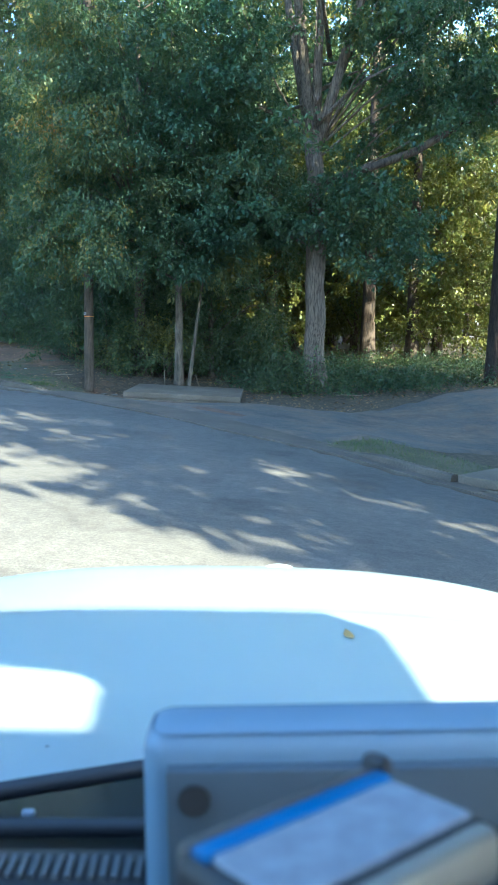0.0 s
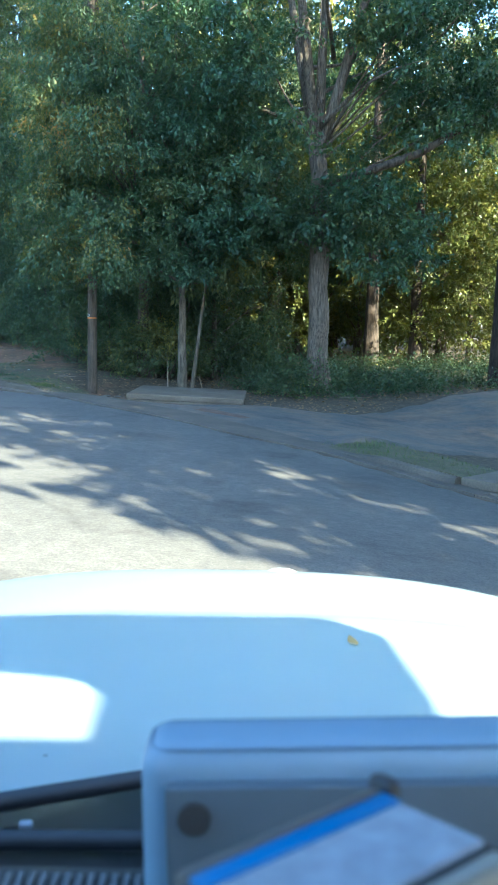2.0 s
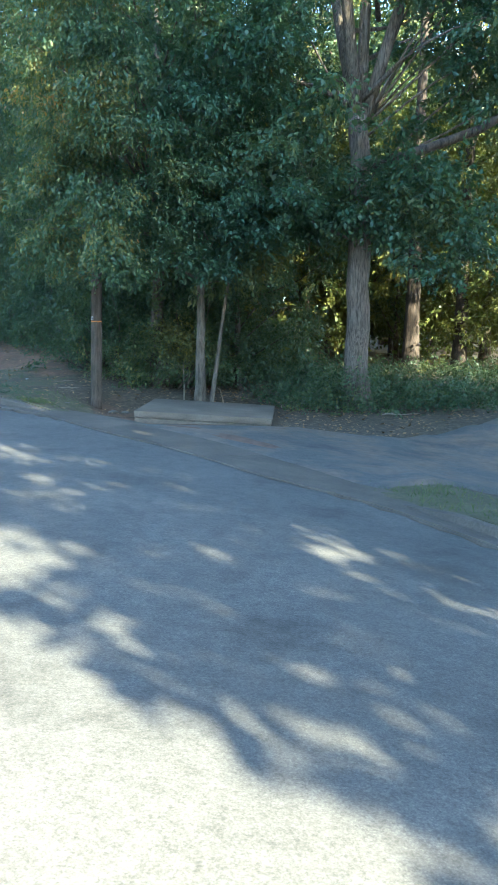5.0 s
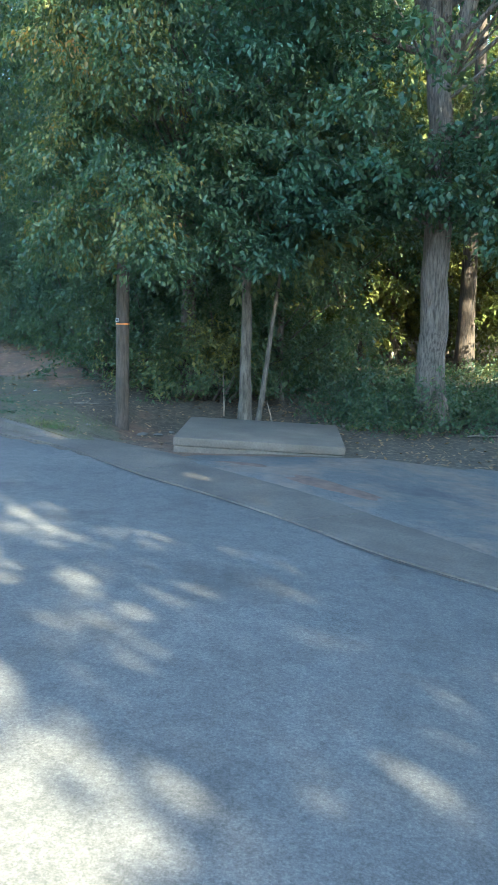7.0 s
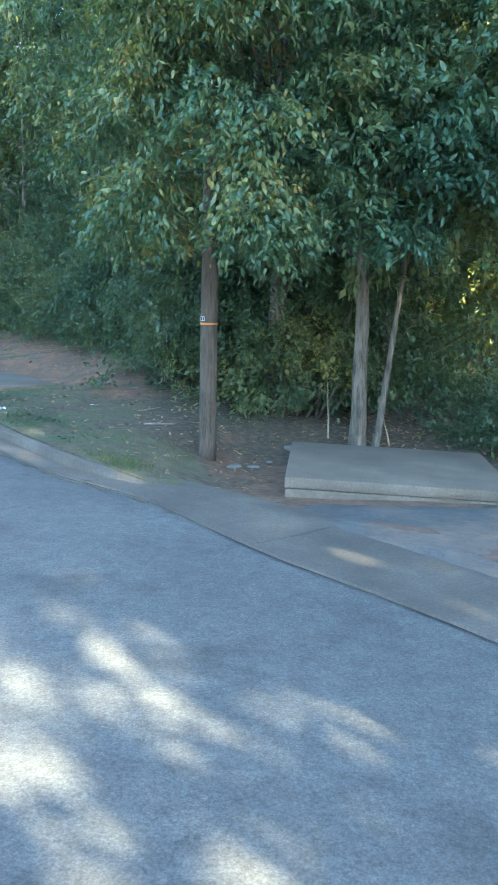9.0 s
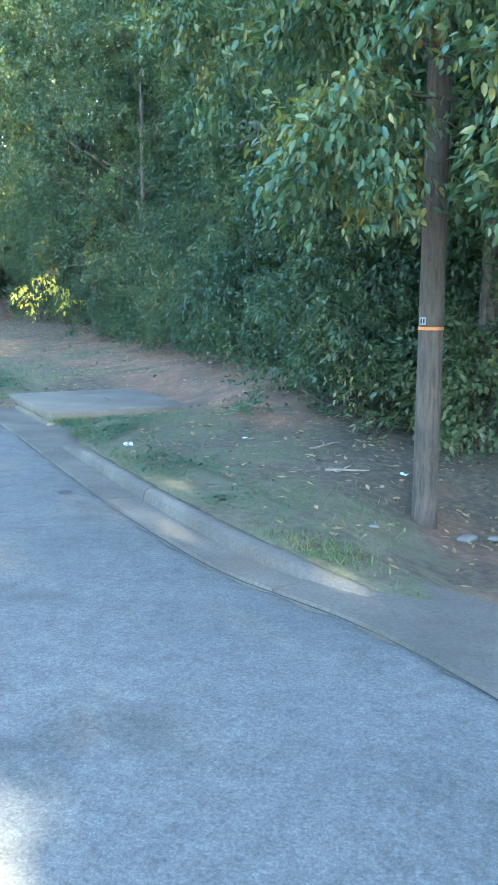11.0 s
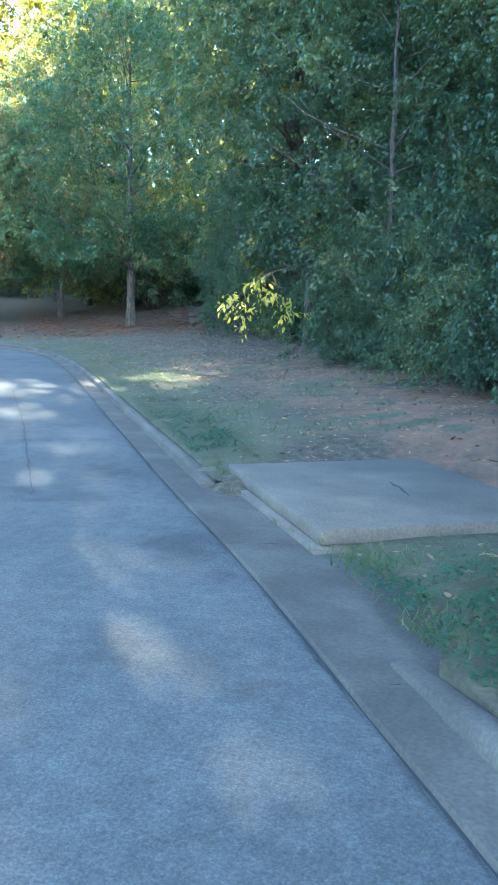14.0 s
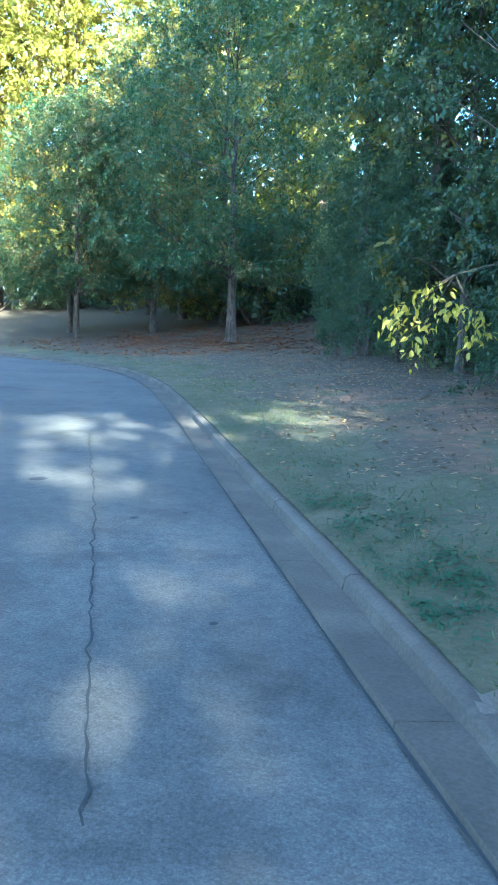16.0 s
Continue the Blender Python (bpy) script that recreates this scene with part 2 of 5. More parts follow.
def tube(points, radii, sides=10, wobble=0.0, rng=None):
    """A tapered limb through the points, as vertices and faces."""
    verts, faces = [], []
    pts = [Vector(p) for p in points]
    for i, p in enumerate(pts):
        d = (pts[min(i + 1, len(pts) - 1)] - pts[max(i - 1, 0)]).normalized()
        a = d.orthogonal().normalized() if abs(d.z) < 0.9 else (Vector((1, 0, 0)) - d * d.x).normalized()
        b = d.cross(a)
        for k in range(sides):
            w = 2 * math.pi * k / sides
            r = radii[i] * (1 + (rng.uniform(-wobble, wobble) if rng else 0))
            verts.append(p + a * (r * math.cos(w)) + b * (r * math.sin(w)))
    for i in range(len(pts) - 1):
        for k in range(sides):
            a, b = i * sides + k, i * sides + (k + 1) % sides
            faces.append((a, b, b + sides, a + sides))
    faces.append(tuple(range(sides - 1, -1, -1)))
    faces.append(tuple(range((len(pts) - 1) * sides, len(pts) * sides)))
    return verts, faces


def joined(pieces):
    verts, faces = [], []
    for v, f in pieces:
        n = len(verts)
        verts += v
        faces += [tuple(i + n for i in q) for q in f]
    return verts, faces


# ---- lie of the land ----
KERB = [(13.5, -70), (12.8, -30), (11.6, -13), (10.3, -5), (9.9, -1.8), (8.3, 0.6), (4.6, 4.2), (2.8, 6.75), (1.1, 9.0), (-0.25, 10.4), (-1.9, 12.0), (-3.1, 12.85), (-3.5, 13.3), (-4.56, 14.75),
        (-6.0, 16.95), (-7.45, 19.2), (-9.14, 21.57), (-10.65, 23.81), (-13.31, 27.71), (-17.5, 33.9), (-22.1, 40.4), (-26.5, 45.2), (-33.4, 49.6), (-45, 54), (-80, 64)]


def smooth_line(pts, step):
    p = np.array(pts, float)
    for _ in range(2):
        q = np.empty((2 * len(p), 2))
        q[0::2][:-1], q[1::2][:-1] = 0.75 * p[:-1] + 0.25 * p[1:], 0.25 * p[:-1] + 0.75 * p[1:]
        p = np.vstack([p[:1], q[:-2], p[-1:]])
    u = np.r_[0, np.cumsum(np.hypot(*np.diff(p, axis=0).T))]
    w = np.arange(0, u[-1], step)
    return np.stack([np.interp(w, u, p[:, 0]), np.interp(w, u, p[:, 1])], 1)


LINE = smooth_line(KERB, 0.25)
TANG = np.gradient(LINE, axis=0)
TANG /= np.linalg.norm(TANG, axis=1)[:, None]
NORM = np.stack([TANG[:, 1], -TANG[:, 0]], 1)      # towards the verge


def road_z(x, y):
    return 0.05 - 0.13 * 1.5 * np.log1p(np.exp(np.clip(np.asarray(x, float) / 1.5, -40, 40))) * np.exp(-np.maximum(0, np.asarray(x, float) - 8) / 30)


def across(x, y):
    """Signed distance from the kerb line, positive on the verge."""
    x, y = np.ravel(x).astype(float), np.ravel(y).astype(float)
    out = np.empty(len(x))
    for a in range(0, len(x), 4000):
        dx, dy = x[a:a + 4000, None] - LINE[None, :, 0], y[a:a + 4000, None] - LINE[None, :, 1]
        k = np.argmin(dx * dx + dy * dy, axis=1)
        i = np.arange(len(k))
        out[a:a + 4000] = dx[i, k] * NORM[k, 0] + dy[i, k] * NORM[k, 1]
    return out


def step01(v, a, b):
    t = np.clip((np.asarray(v, float) - a) / (b - a), 0, 1)
    return t * t * (3 - 2 * t)


def verge_z(x, y, s):
    x, y, s = (np.asarray(v, float) for v in (x, y, s))
    kerb = 0.12 * np.maximum(step01(-x, 2.0, 2.8), step01(x, 2.8, 3.6) * (1 - step01(s, 1.2, 2.5)))
    slope = 0.085 * step01(y, 15.0, 21.0) * step01(-x, 0, 4)
    rise = slope * np.minimum(s, 9) + slope * (0.4 + 1.0 * step01(y, 42, 52)) * np.clip(s - 9, 0, 34)
    level = step01(s, 4.0, 9.0)
    z = road_z(x, y) * (1 - level) - 0.12 * level * step01(x, -2, 2) + 0.03 * np.clip(s - 9, 0, 60) * step01(x, -6, 0) + kerb + rise
    for cx, cy, r, h in ((0.2, 14.2, 2.0, -0.25), (-7.3, 21.5, 1.6, 0.10)):     # levelled round the drain covers
        w = 1 - step01(np.hypot(x - cx, y - cy), r, r + 1.3)
        z = z * (1 - w) + np.minimum(z, h) * w
    return z


def land(x, y):
    """Height of the ground at one place."""
    s = across([x], [y])[0]
    return float(verge_z(x, y, s)) if s > 0 else float(road_z(x, y))


# ---- ground, road, kerbs ----
def axis(lo, hi, fine_lo, fine_hi, fine, coarse):
    return np.unique(np.round(np.r_[np.arange(lo, fine_lo, coarse), np.arange(fine_lo, fine_hi, fine), np.arange(fine_hi, hi + coarse, coarse)], 3))


def grid_mesh(name, xs, ys, zf, material, keep=None):
    gx, gy = np.meshgrid(xs, ys)
    gz = zf(gx.ravel(), gy.ravel())
    n = len(xs)
    idx = np.arange(gx.size).reshape(gx.shape)
    quads = np.stack([idx[:-1, :-1], idx[:-1, 1:], idx[1:, 1:], idx[1:, :-1]], -1).reshape(-1, 4)
    co = np.stack([gx.ravel(), gy.ravel(), gz], 1)
    if keep is not None:
        quads = quads[keep(co[quads].mean(1))]
        used, quads = np.unique(quads, return_inverse=True)
        co, quads = co[used], quads.reshape(-1, 4)
    me = mesh_from(name, co.tolist(), quads.tolist(), material, True)
    return me


def rough_land(x, y, amp=0.03):
    return np.array([noise.noise(Vector((a * 0.9, b * 0.9, 0.3))) for a, b in zip(x, y)]) * amp


def cover(me, x, y, s):
    """Grass and bare-clay weights of the soil."""
    patch = np.array([noise.noise(Vector((a * 0.55, b * 0.55, 2.0))) for a, b in zip(x, y)])
    fleck = np.array([noise.noise(Vector((a * 2.1, b * 2.1, 7.0))) for a, b in zip(x, y)])
    grass = 0.60 - 0.34 * step01(s, 0.7, 2.4) - 0.02 * s + 0.45 * patch + 0.35 * fleck
    grass = grass + 0.16 * step01(y, 22, 30) * step01(6 - s, 0, 4)
    grass[(x > 2.2) & (s < 1.7) & (y < 14)] = 0.62
    grass[(s > 9) | ((x > -1.6) & (s > 3.2)) | ((y > 50) & (s > 6))] = 0.0
    grass[(x > -2.0) & (x < 2.4) & (s < 4)] = 0.02
    clay = (0.40 + 0.5 * patch) * step01(s, 1.2, 2.8) * (1 - step01(s, 5.5, 8)) * step01(-x, 2.6, 4.0) * (1 - 0.5 * step01(y, 30, 42))
    clay = np.maximum(clay, 0.34 * (s < 3) * (x > -2.2) * (x < 2.2))
    at = me.attributes.new("cover", "FLOAT_COLOR", "POINT")
    at.data.foreach_set("color", np.stack([np.clip(grass, 0, 1), clay, 0 * clay, 1 + 0 * clay], 1).ravel().astype(np.float32))


gx_axis = np.r_[[-1500, -700, -300, -180, -120], axis(-90, 60, -30, 10, 0.5, 2.5), [90, 150, 300, 700, 1500]]
gy_axis = np.r_[[-1500, -600, -250, -120], axis(-80, 140, 2, 60, 0.5, 2.5), [180, 260, 500, 1000, 2500]]


def road_width(y):
    """The road is wider before the bend."""
    return 10.5 + 8.0 * (1 - step01(y, -2, 9))


def ground_z(x, y):
    s = across(x, y)
    v = verge_z(x, y, np.maximum(s, 0)) + rough_land(x, y) * step01(s, 0.5, 2)
    under = road_z(x, y) - 0.15 + 0.25 * step01(-s - road_width(y), -0.3, 1.0)
    dip = 0.5 * (1 - step01(np.hypot(x + 7.7, y - 19.7), 2.2, 3.2))      # lower in front of the drain's throat
    k = step01(s - dip, 0.0, 0.45)
    return under * (1 - k) + v * k


me = grid_mesh("ground", gx_axis, gy_axis, ground_z, M_SOIL)
co = np.empty(len(me.vertices) * 3)
me.vertices.foreach_get("co", co)
co = co.reshape(-1, 3)
cover(me, co[:, 0], co[:, 1], across(co[:, 0], co[:, 1]))
tagged(new("ground", me), "bare clay and leaf litter with thin grass", "ground", kind="structure")

road_me = grid_mesh("road", axis(-60, 40, -30, 14, 0.4, 1.0), axis(-60, 70, -12, 50, 0.4, 1.0), lambda x, y: road_z(x, y) + rough_land(x, y, 0.006) - 0.07 * step01(across(x, y), -0.5, -0.2),
                    M_ASPHALT, lambda c: (across(c[:, 0], c[:, 1]) < -0.22) & (across(c[:, 0], c[:, 1]) > -road_width(c[:, 1]) - 1.6))
tagged(new("road", road_me), "worn grey asphalt road with cracks", "road", kind="structure")


def at_line(u):
    """Place, tangent and verge-ward normal at an arc length along the kerb line."""
    i = u / 0.25
    k = np.arange(len(LINE))
    f = lambda a: np.array([np.interp(i, k, a[:, 0]), np.interp(i, k, a[:, 1])])  # noqa: E731
    return f(LINE), f(TANG), f(NORM)


def arc_of(x, y):
    return 0.25 * float(np.argmin((LINE[:, 0] - x) ** 2 + (LINE[:, 1] - y) ** 2))


U_MOUTH0, U_MOUTH1 = arc_of(2.85, 6.5), arc_of(-2.45, 12.4)
U_IN0, U_IN1 = arc_of(-6.15, 17.2), arc_of(-9.35, 22.0)


def sweep(u0, u1, profile, step=0.5, close=True):
    """A profile of (offset from the line, height over the road) swept along the kerb line."""
    n = max(2, int((u1 - u0) / step) + 2)
    verts, faces, m = [], [], len(profile(u0) if callable(profile) else profile)
    for u in np.linspace(u0, u1, n):
        p, _, nn = at_line(u)
        low = min(1.0, 0.15 + 0.85 * min(abs(u - U_MOUTH0), abs(u - U_MOUTH1), 0.05 + abs(u - U_IN0 - 0.5), 0.2 + abs(u - U_IN1 + 0.4)) / 0.9)     # kerbs run out at the track's mouth
        for off, h in (profile(u) if callable(profile) else profile):
            q = p + nn * off
            h = h * low if h > 0.05 else h
            verts.append((q[0], q[1], float(road_z(q[0], q[1])) + h))
    for i in range(n - 1):
        for k in range(m if close else m - 1):
            a, b = i * m + k, i * m + (k + 1) % m
            faces.append((a, a + m, b + m, b))
    if close:
        faces.append(tuple(range(m)))
        faces.append(tuple((n - 1) * m + k for k in reversed(range(m))))
    return verts, faces


def swept_part(name, u0, u1, profile, material, parent, label=""):
    v, f = sweep(u0, u1, profile, 0.2 if profile is inlet_pan else 0.4) if callable(profile) else sweep(u0, u1, profile)
    me = mesh_from(name, v, f, material, True)
    me.set_sharp_from_angle(angle=radians(40))
    ob = new(name, me)
    ob.parent = parent
    return tagged(ob, label)


KERB_PROFILE = [(0.0, -0.12), (-0.004, 0.108), (-0.03, 0.124), (-0.095, 0.121), (-0.130, 0.100), (-0.155, 0.0), (-0.155, -0.12)]
PAN_PROFILE = [(-0.157, -0.1), (-0.157, 0.014), (-0.46, 0.026), (-0.48, -0.1)]
kerb = tagged(new("kerb"), "concrete kerb with weathered joints", "kerb", kind="structure")
gutter = tagged(new("gutter"), "concrete gutter pan along the kerb", "gutter", kind="structure")
for lo, hi in ((arc_of(20, -9.5), arc_of(6.05, 2.55)), (arc_of(4.15, 4.75), U_MOUTH0), (U_MOUTH1, U_IN0 + 0.5), (U_IN1 - 0.4, arc_of(-60, 58.5))):
    n = max(1, round((hi - lo) / 2.6))
    for k in range(n):
        a, b = lo + (hi - lo) * k / n, lo + (hi - lo) * (k + 1) / n
        swept_part("kerb_section", a + 0.012, b - 0.012, KERB_PROFILE, M_CONCRETE, kerb)


def pan_width(u):
    return 0.46 + 0.5 * float(step01(u, U_MOUTH0 - 0.5, U_MOUTH0 + 2.0) * (1 - step01(u, U_MOUTH1 - 3.0, U_MOUTH1 + 0.5)))


def inlet_pan(u):
    """The gutter dips towards the drain's throat."""
    k = float(step01(u, U_IN0, U_IN0 + 1.2) * (1 - step01(u, U_IN1 - 0.5, U_IN1)))
    out = 0.12 + 0.47 * float(step01(u, U_IN0, U_IN0 + 1.3)) if U_IN0 < u < U_IN1 else -0.157       # tucked under the soil
    return [(out, -0.2), (out, 0.014 - 0.04 * k), (out * 0.5 - 0.1, 0.014 - 0.045 * k), (-0.3, 0.02 - 0.01 * k), (-0.46, 0.026), (-0.48, -0.1)]


def apron(u):
    w = pan_width(u)
    return [(0.45, -0.2), (0.45, 0.0), (0.06, 0.03), (-0.3, 0.016), (-w, 0.026), (-w - 0.02, -0.1)]


lo, hi = arc_of(20, -9.5), arc_of(-60, 58.5)
n = round((hi - lo) / 2.8)
for k in range(n):
    a, b = lo + (hi - lo) * k / n, lo + (hi - lo) * (k + 1) / n
    mid = (a + b) / 2
    wide = U_MOUTH0 - 1.5 < mid < U_MOUTH1 + 1.5
    inlet = U_IN0 - 1.5 < mid < U_IN1 + 1.5
    prof = apron if wide else \
        (inlet_pan if inlet else PAN_PROFILE)
    swept_part("gutter_slab", a + 0.005, b - 0.005, prof, M_CONCRETE, gutter)

# verge edge right behind the kerbs, with its buried side
for lo, hi, first in ((arc_of(20, -9.5), U_MOUTH0 + 0.4, 0.0), (U_MOUTH1 - 0.8, U_IN0, 0.0), (U_IN0, U_IN1, 0.47), (U_IN1 - 0.4, arc_of(-60, 58.5), 0.0)):
    verts, faces, offs = [], [], np.r_[first, np.linspace(first + 0.001, first + 0.9, 7)]
    us = np.arange(lo, hi + 0.25, 0.25)
    for u in us:
        p, _, nn = at_line(u)
        shift = 0.0 if first < 0.1 else first * (float(step01(u - lo, 0.0, 1.3)) - 1)
        for j, o in enumerate(offs + shift):
            q = p + nn * o
            lift = -0.3 if j == 0 else (-0.10 if j == 7 else 0.008 + 0.02 * noise.noise(Vector((q[0] * 3, q[1] * 3, 0))))
            low = min(1.0, 0.05 + 0.95 * max(0.0, U_MOUTH0 - u, u - U_MOUTH1) / 0.9) if first == 0 else 0.0
            z = float(verge_z(q[0], q[1], o))
            base = float(road_z(q[0], q[1])) + 0.02
            k = min(1, max(0, o - first - shift) / 0.85)
            verts.append((q[0], q[1], (base + (z - base) * (low + (1 - low) * k)) + lift))
    m = len(offs)
    for i in range(len(us) - 1):
        for k in range(m - 1):
            a = i * m + k
            faces.append((a, a + 1, a + m + 1, a + m))
    me = mesh_from("verge", verts, faces, M_SOIL, True)
    me.set_sharp_from_angle(angle=radians(50))
    vv = np.array(verts)
    cover(me, vv[:, 0], vv[:, 1], np.tile(offs, len(us)))
    tagged(new("verge", me), "grassy verge soil behind the kerb", "verge", kind="structure")

# dark seam between gutter and asphalt, cracks and tar spots in the road
M_TAR = plain("tar", (0.035, 0.034, 0.033), 0.8)


def road_strip(name, pts, width, label, seed):
    rs = np.random.default_rng(seed)
    verts, faces = [], []
    p = np.array(pts, float)
    for i in range(len(p)):
        d = p[min(i + 1, len(p) - 1)] - p[max(i - 1, 0)]
        nn = np.array([-d[1], d[0]]) / (np.linalg.norm(d) + 1e-9)
        w = width * rs.uniform(0.35, 1.0)
        for sgn in (-1, 1):
            q = p[i] + nn * w * sgn / 2
            verts.append((q[0], q[1], float(road_z(*q)) + 0.012))
        if i:
            faces.append((2 * i - 2, 2 * i, 2 * i + 1, 2 * i - 1))
    return tagged(new(name, mesh_from(name, verts, faces, M_TAR)), label, "crack", kind="structure")


def wander(a, b, n, amp, seed):
    rs = np.random.default_rng(seed)
    t = np.linspace(0, 1, n)[:, None]
    return np.array(a) * (1 - t) + np.array(b) * t + rs.normal(size=(n, 2)) * amp


seam = []
for u in np.arange(arc_of(8.3, 0.6), arc_of(-45, 54), 0.4):
    p, _, nn = at_line(u)
    seam.append(p - nn * (pan_width(u) + 0.03))
road_strip("road_seam", seam, 0.022, "dark seam between gutter and asphalt", 1)
road_strip("road_crack", np.vstack([wander((-10.6, 20.4), (-13.4, 24.5), 40, 0.010, 2), wander((-13.45, 24.6), (-17.1, 29.7), 40, 0.014, 3)]), 0.02, "long thin crack along the asphalt", 2)
road_strip("road_crack", wander((-18, 27), (-20, 30), 24, 0.012, 4), 0.016, "short thin crack in the asphalt", 3)
rs = np.random.default_rng(9)
for x, y, r in [(-5.58, 15.0, 0.08), (-15.2, 26.0, 0.11), (-13.2, 24.86, 0.05), (-12.9, 25.3, 0.035), (-11.2, 22.6, 0.03)]:
    w = np.linspace(0, 2 * math.pi, 29)[:-1]
    rr = [0.9 * r * (1 + 0.3 * noise.noise(Vector((1.6 * math.cos(a), 1.6 * math.sin(a), x)))) * rs.uniform(0.94, 1.06) for a in w]
    v = [(x + rr[i] * math.cos(w[i]), y + 1.2 * rr[i] * math.sin(w[i]), float(road_z(x, y)) + 0.008) for i in range(28)]
    tagged(new("tar_spot", mesh_from("tar_spot", v, [tuple(range(28))], M_TAR)), "dark tar spot on the asphalt", "tar spot", kind="structure")


def drain_slab(corner, along, depth, width, deep, z, label, throat=True, tilt=0.0):
    """A storm-drain inlet: a thick concrete top over a throat that opens on the gutter."""
    thing = tagged(new("storm_drain"), label, "storm drain", "storm drains")
    ax, dp = Vector((*along, 0)).normalized(), Vector((*depth, 0)).normalized()
    m = Matrix(((ax.x, dp.x, 0, corner[0]), (ax.y, dp.y, 0, corner[1]), (0, 0, 1, z), (0, 0, 0, 1)))
    thing.matrix_world = m @ Matrix.Rotation(radians(tilt), 4, "Y")
    part("top_slab", box_bm(0, width, 0, deep, -0.13, 0.0, 0.018, 2), M_SLAB, thing)
    part("back_wall", box_bm(0.05, width - 0.05, 0.5, deep - 0.05, -0.8, -0.134, 0.01, 1), M_SLAB, thing)
    if not throat:
        part("side_wall", box_bm(0.01, width - 0.01, 0.012, 0.49, -0.5, -0.134, 0.012, 1), M_SLAB, thing)
        return thing
    part("lower_slab", box_bm(-0.05, width + 0.03, -0.07, 0.6, -0.225, -0.134, 0.014, 2), M_SLAB, thing)
    part("throat_lip", box_bm(0.02, width - 0.02, 0.03, 0.48, -0.5, -0.24, 0.012, 1), M_SLAB, thing)
    for x in (0.02, width - 0.22):
        part("throat_pier", box_bm(x, x + 0.2, 0.06, 0.46, -0.24, -0.134, 0.008, 1), M_SLAB, thing)
    return thing


drain_slab((-1.12, 13.22), (1, -0.05), (0.05, 1), 2.64, 2.58, -0.015, "square concrete storm drain cover beside the trees", False, 1.9)
inlet = drain_slab((-7.47, 19.62), (-1.75, 2.51), (0.83, 0.56), 3.06, 2.3, 0.20, "wide concrete storm drain cover level with the verge")
cr = np.random.default_rng(12)
v, f = tube([(1.05 + 0.11 * k, 1.25 + 0.02 * k + cr.normal() * 0.015, 0.001) for k in range(8)], [0.002, 0.006, 0.008, 0.010, 0.007, 0.009, 0.006, 0.002], 5)
ob = new("crack", mesh_from("crack", v, f, M_TAR))
ob.parent = inlet
tagged(ob, "dark crack in the concrete")
part("wing_wall", box_bm(2.98, 3.42, -0.36, 0.25, -0.42, -0.05, 0.03, 2), M_CONCRETE, inlet)
# washed-down soil at the kerb's end beside the drain
p, tt, nn = at_line(U_IN1 - 0.36)
verts, faces = [], []
for i in range(9):
    for j in range(9):
        a, b = -0.62 + 0.125 * i, -0.10 + 0.105 * j
        q = p + tt * a + nn * b
        bump = max(0.0, 1 - ((a - 0.06) / 0.5) ** 2) * max(0.0, 1 - ((b - 0.26) / 0.36) ** 2)
        verts.append((q[0], q[1], float(road_z(q[0], q[1])) - 0.05 + 0.14 * bump ** 0.7 + 0.02 * noise.noise(Vector((q[0] * 9, q[1] * 9, 0)))))
for i in range(8):
    for j in range(8):
        k = i * 9 + j
        faces.append((k, k + 9, k + 10, k + 1))
me = mesh_from("soil_patch", verts, faces, M_SOIL, True)
vv = np.array(verts)
cover(me, vv[:, 0], vv[:, 1], np.full(len(vv), 12.0))
tagged(new("soil_patch", me), "washed-down soil at the broken kerb end", "soil", kind="structure")
drain_slab((4.22, 4.72), (0.655, -0.755), (0.755, 0.655), 2.75, 2.0, -0.385, "concrete storm drain cover at the kerb")

# side track of packed dirt and old asphalt behind the grass strip
DRIVE = [(-2.9, 12.4), (-2.4, 11.6), (0.4, 8.8), (2.4, 7.0), (3.0, 7.35), (5.0, 8.0), (9, 10.4), (20, 18), (26, 24), (20, 24.5), (9.2, 17.4), (3.8, 13.2), (1.7, 12.9), (-1.0, 12.9)]


def inside(poly, x, y):
    hit = np.zeros(len(x), bool)
    for (ax, ay), (bx, by) in zip(poly, poly[1:] + poly[:1]):
        hit ^= ((ay > y) != (by > y)) & (x < (bx - ax) * (y - ay) / (by - ay + 1e-12) + ax)
    return hit


me = grid_mesh("side_track", np.arange(-3, 27, 0.25), np.arange(6, 26, 0.25),
               lambda x, y: verge_z(x, y, np.maximum(across(x, y), 0)) + 0.03 * step01(across(x, y), 0.0, 0.5) + 0.012 + rough_land(x, y, 0.012),
               M_TRACK, lambda c: inside(DRIVE, c[:, 0], c[:, 1]) & (across(c[:, 0], c[:, 1]) > -0.3))
count = collections.Counter(tuple(sorted(k)) for f in me.polygons for k in f.edge_keys)
for i in {i for k, c in count.items() if c == 1 for i in k}:
    me.vertices[i].co.z -= 0.16          # the edge dips into the soil
tagged(new("side_track", me), "dusty old asphalt track at the woods", "track", kind="structure")


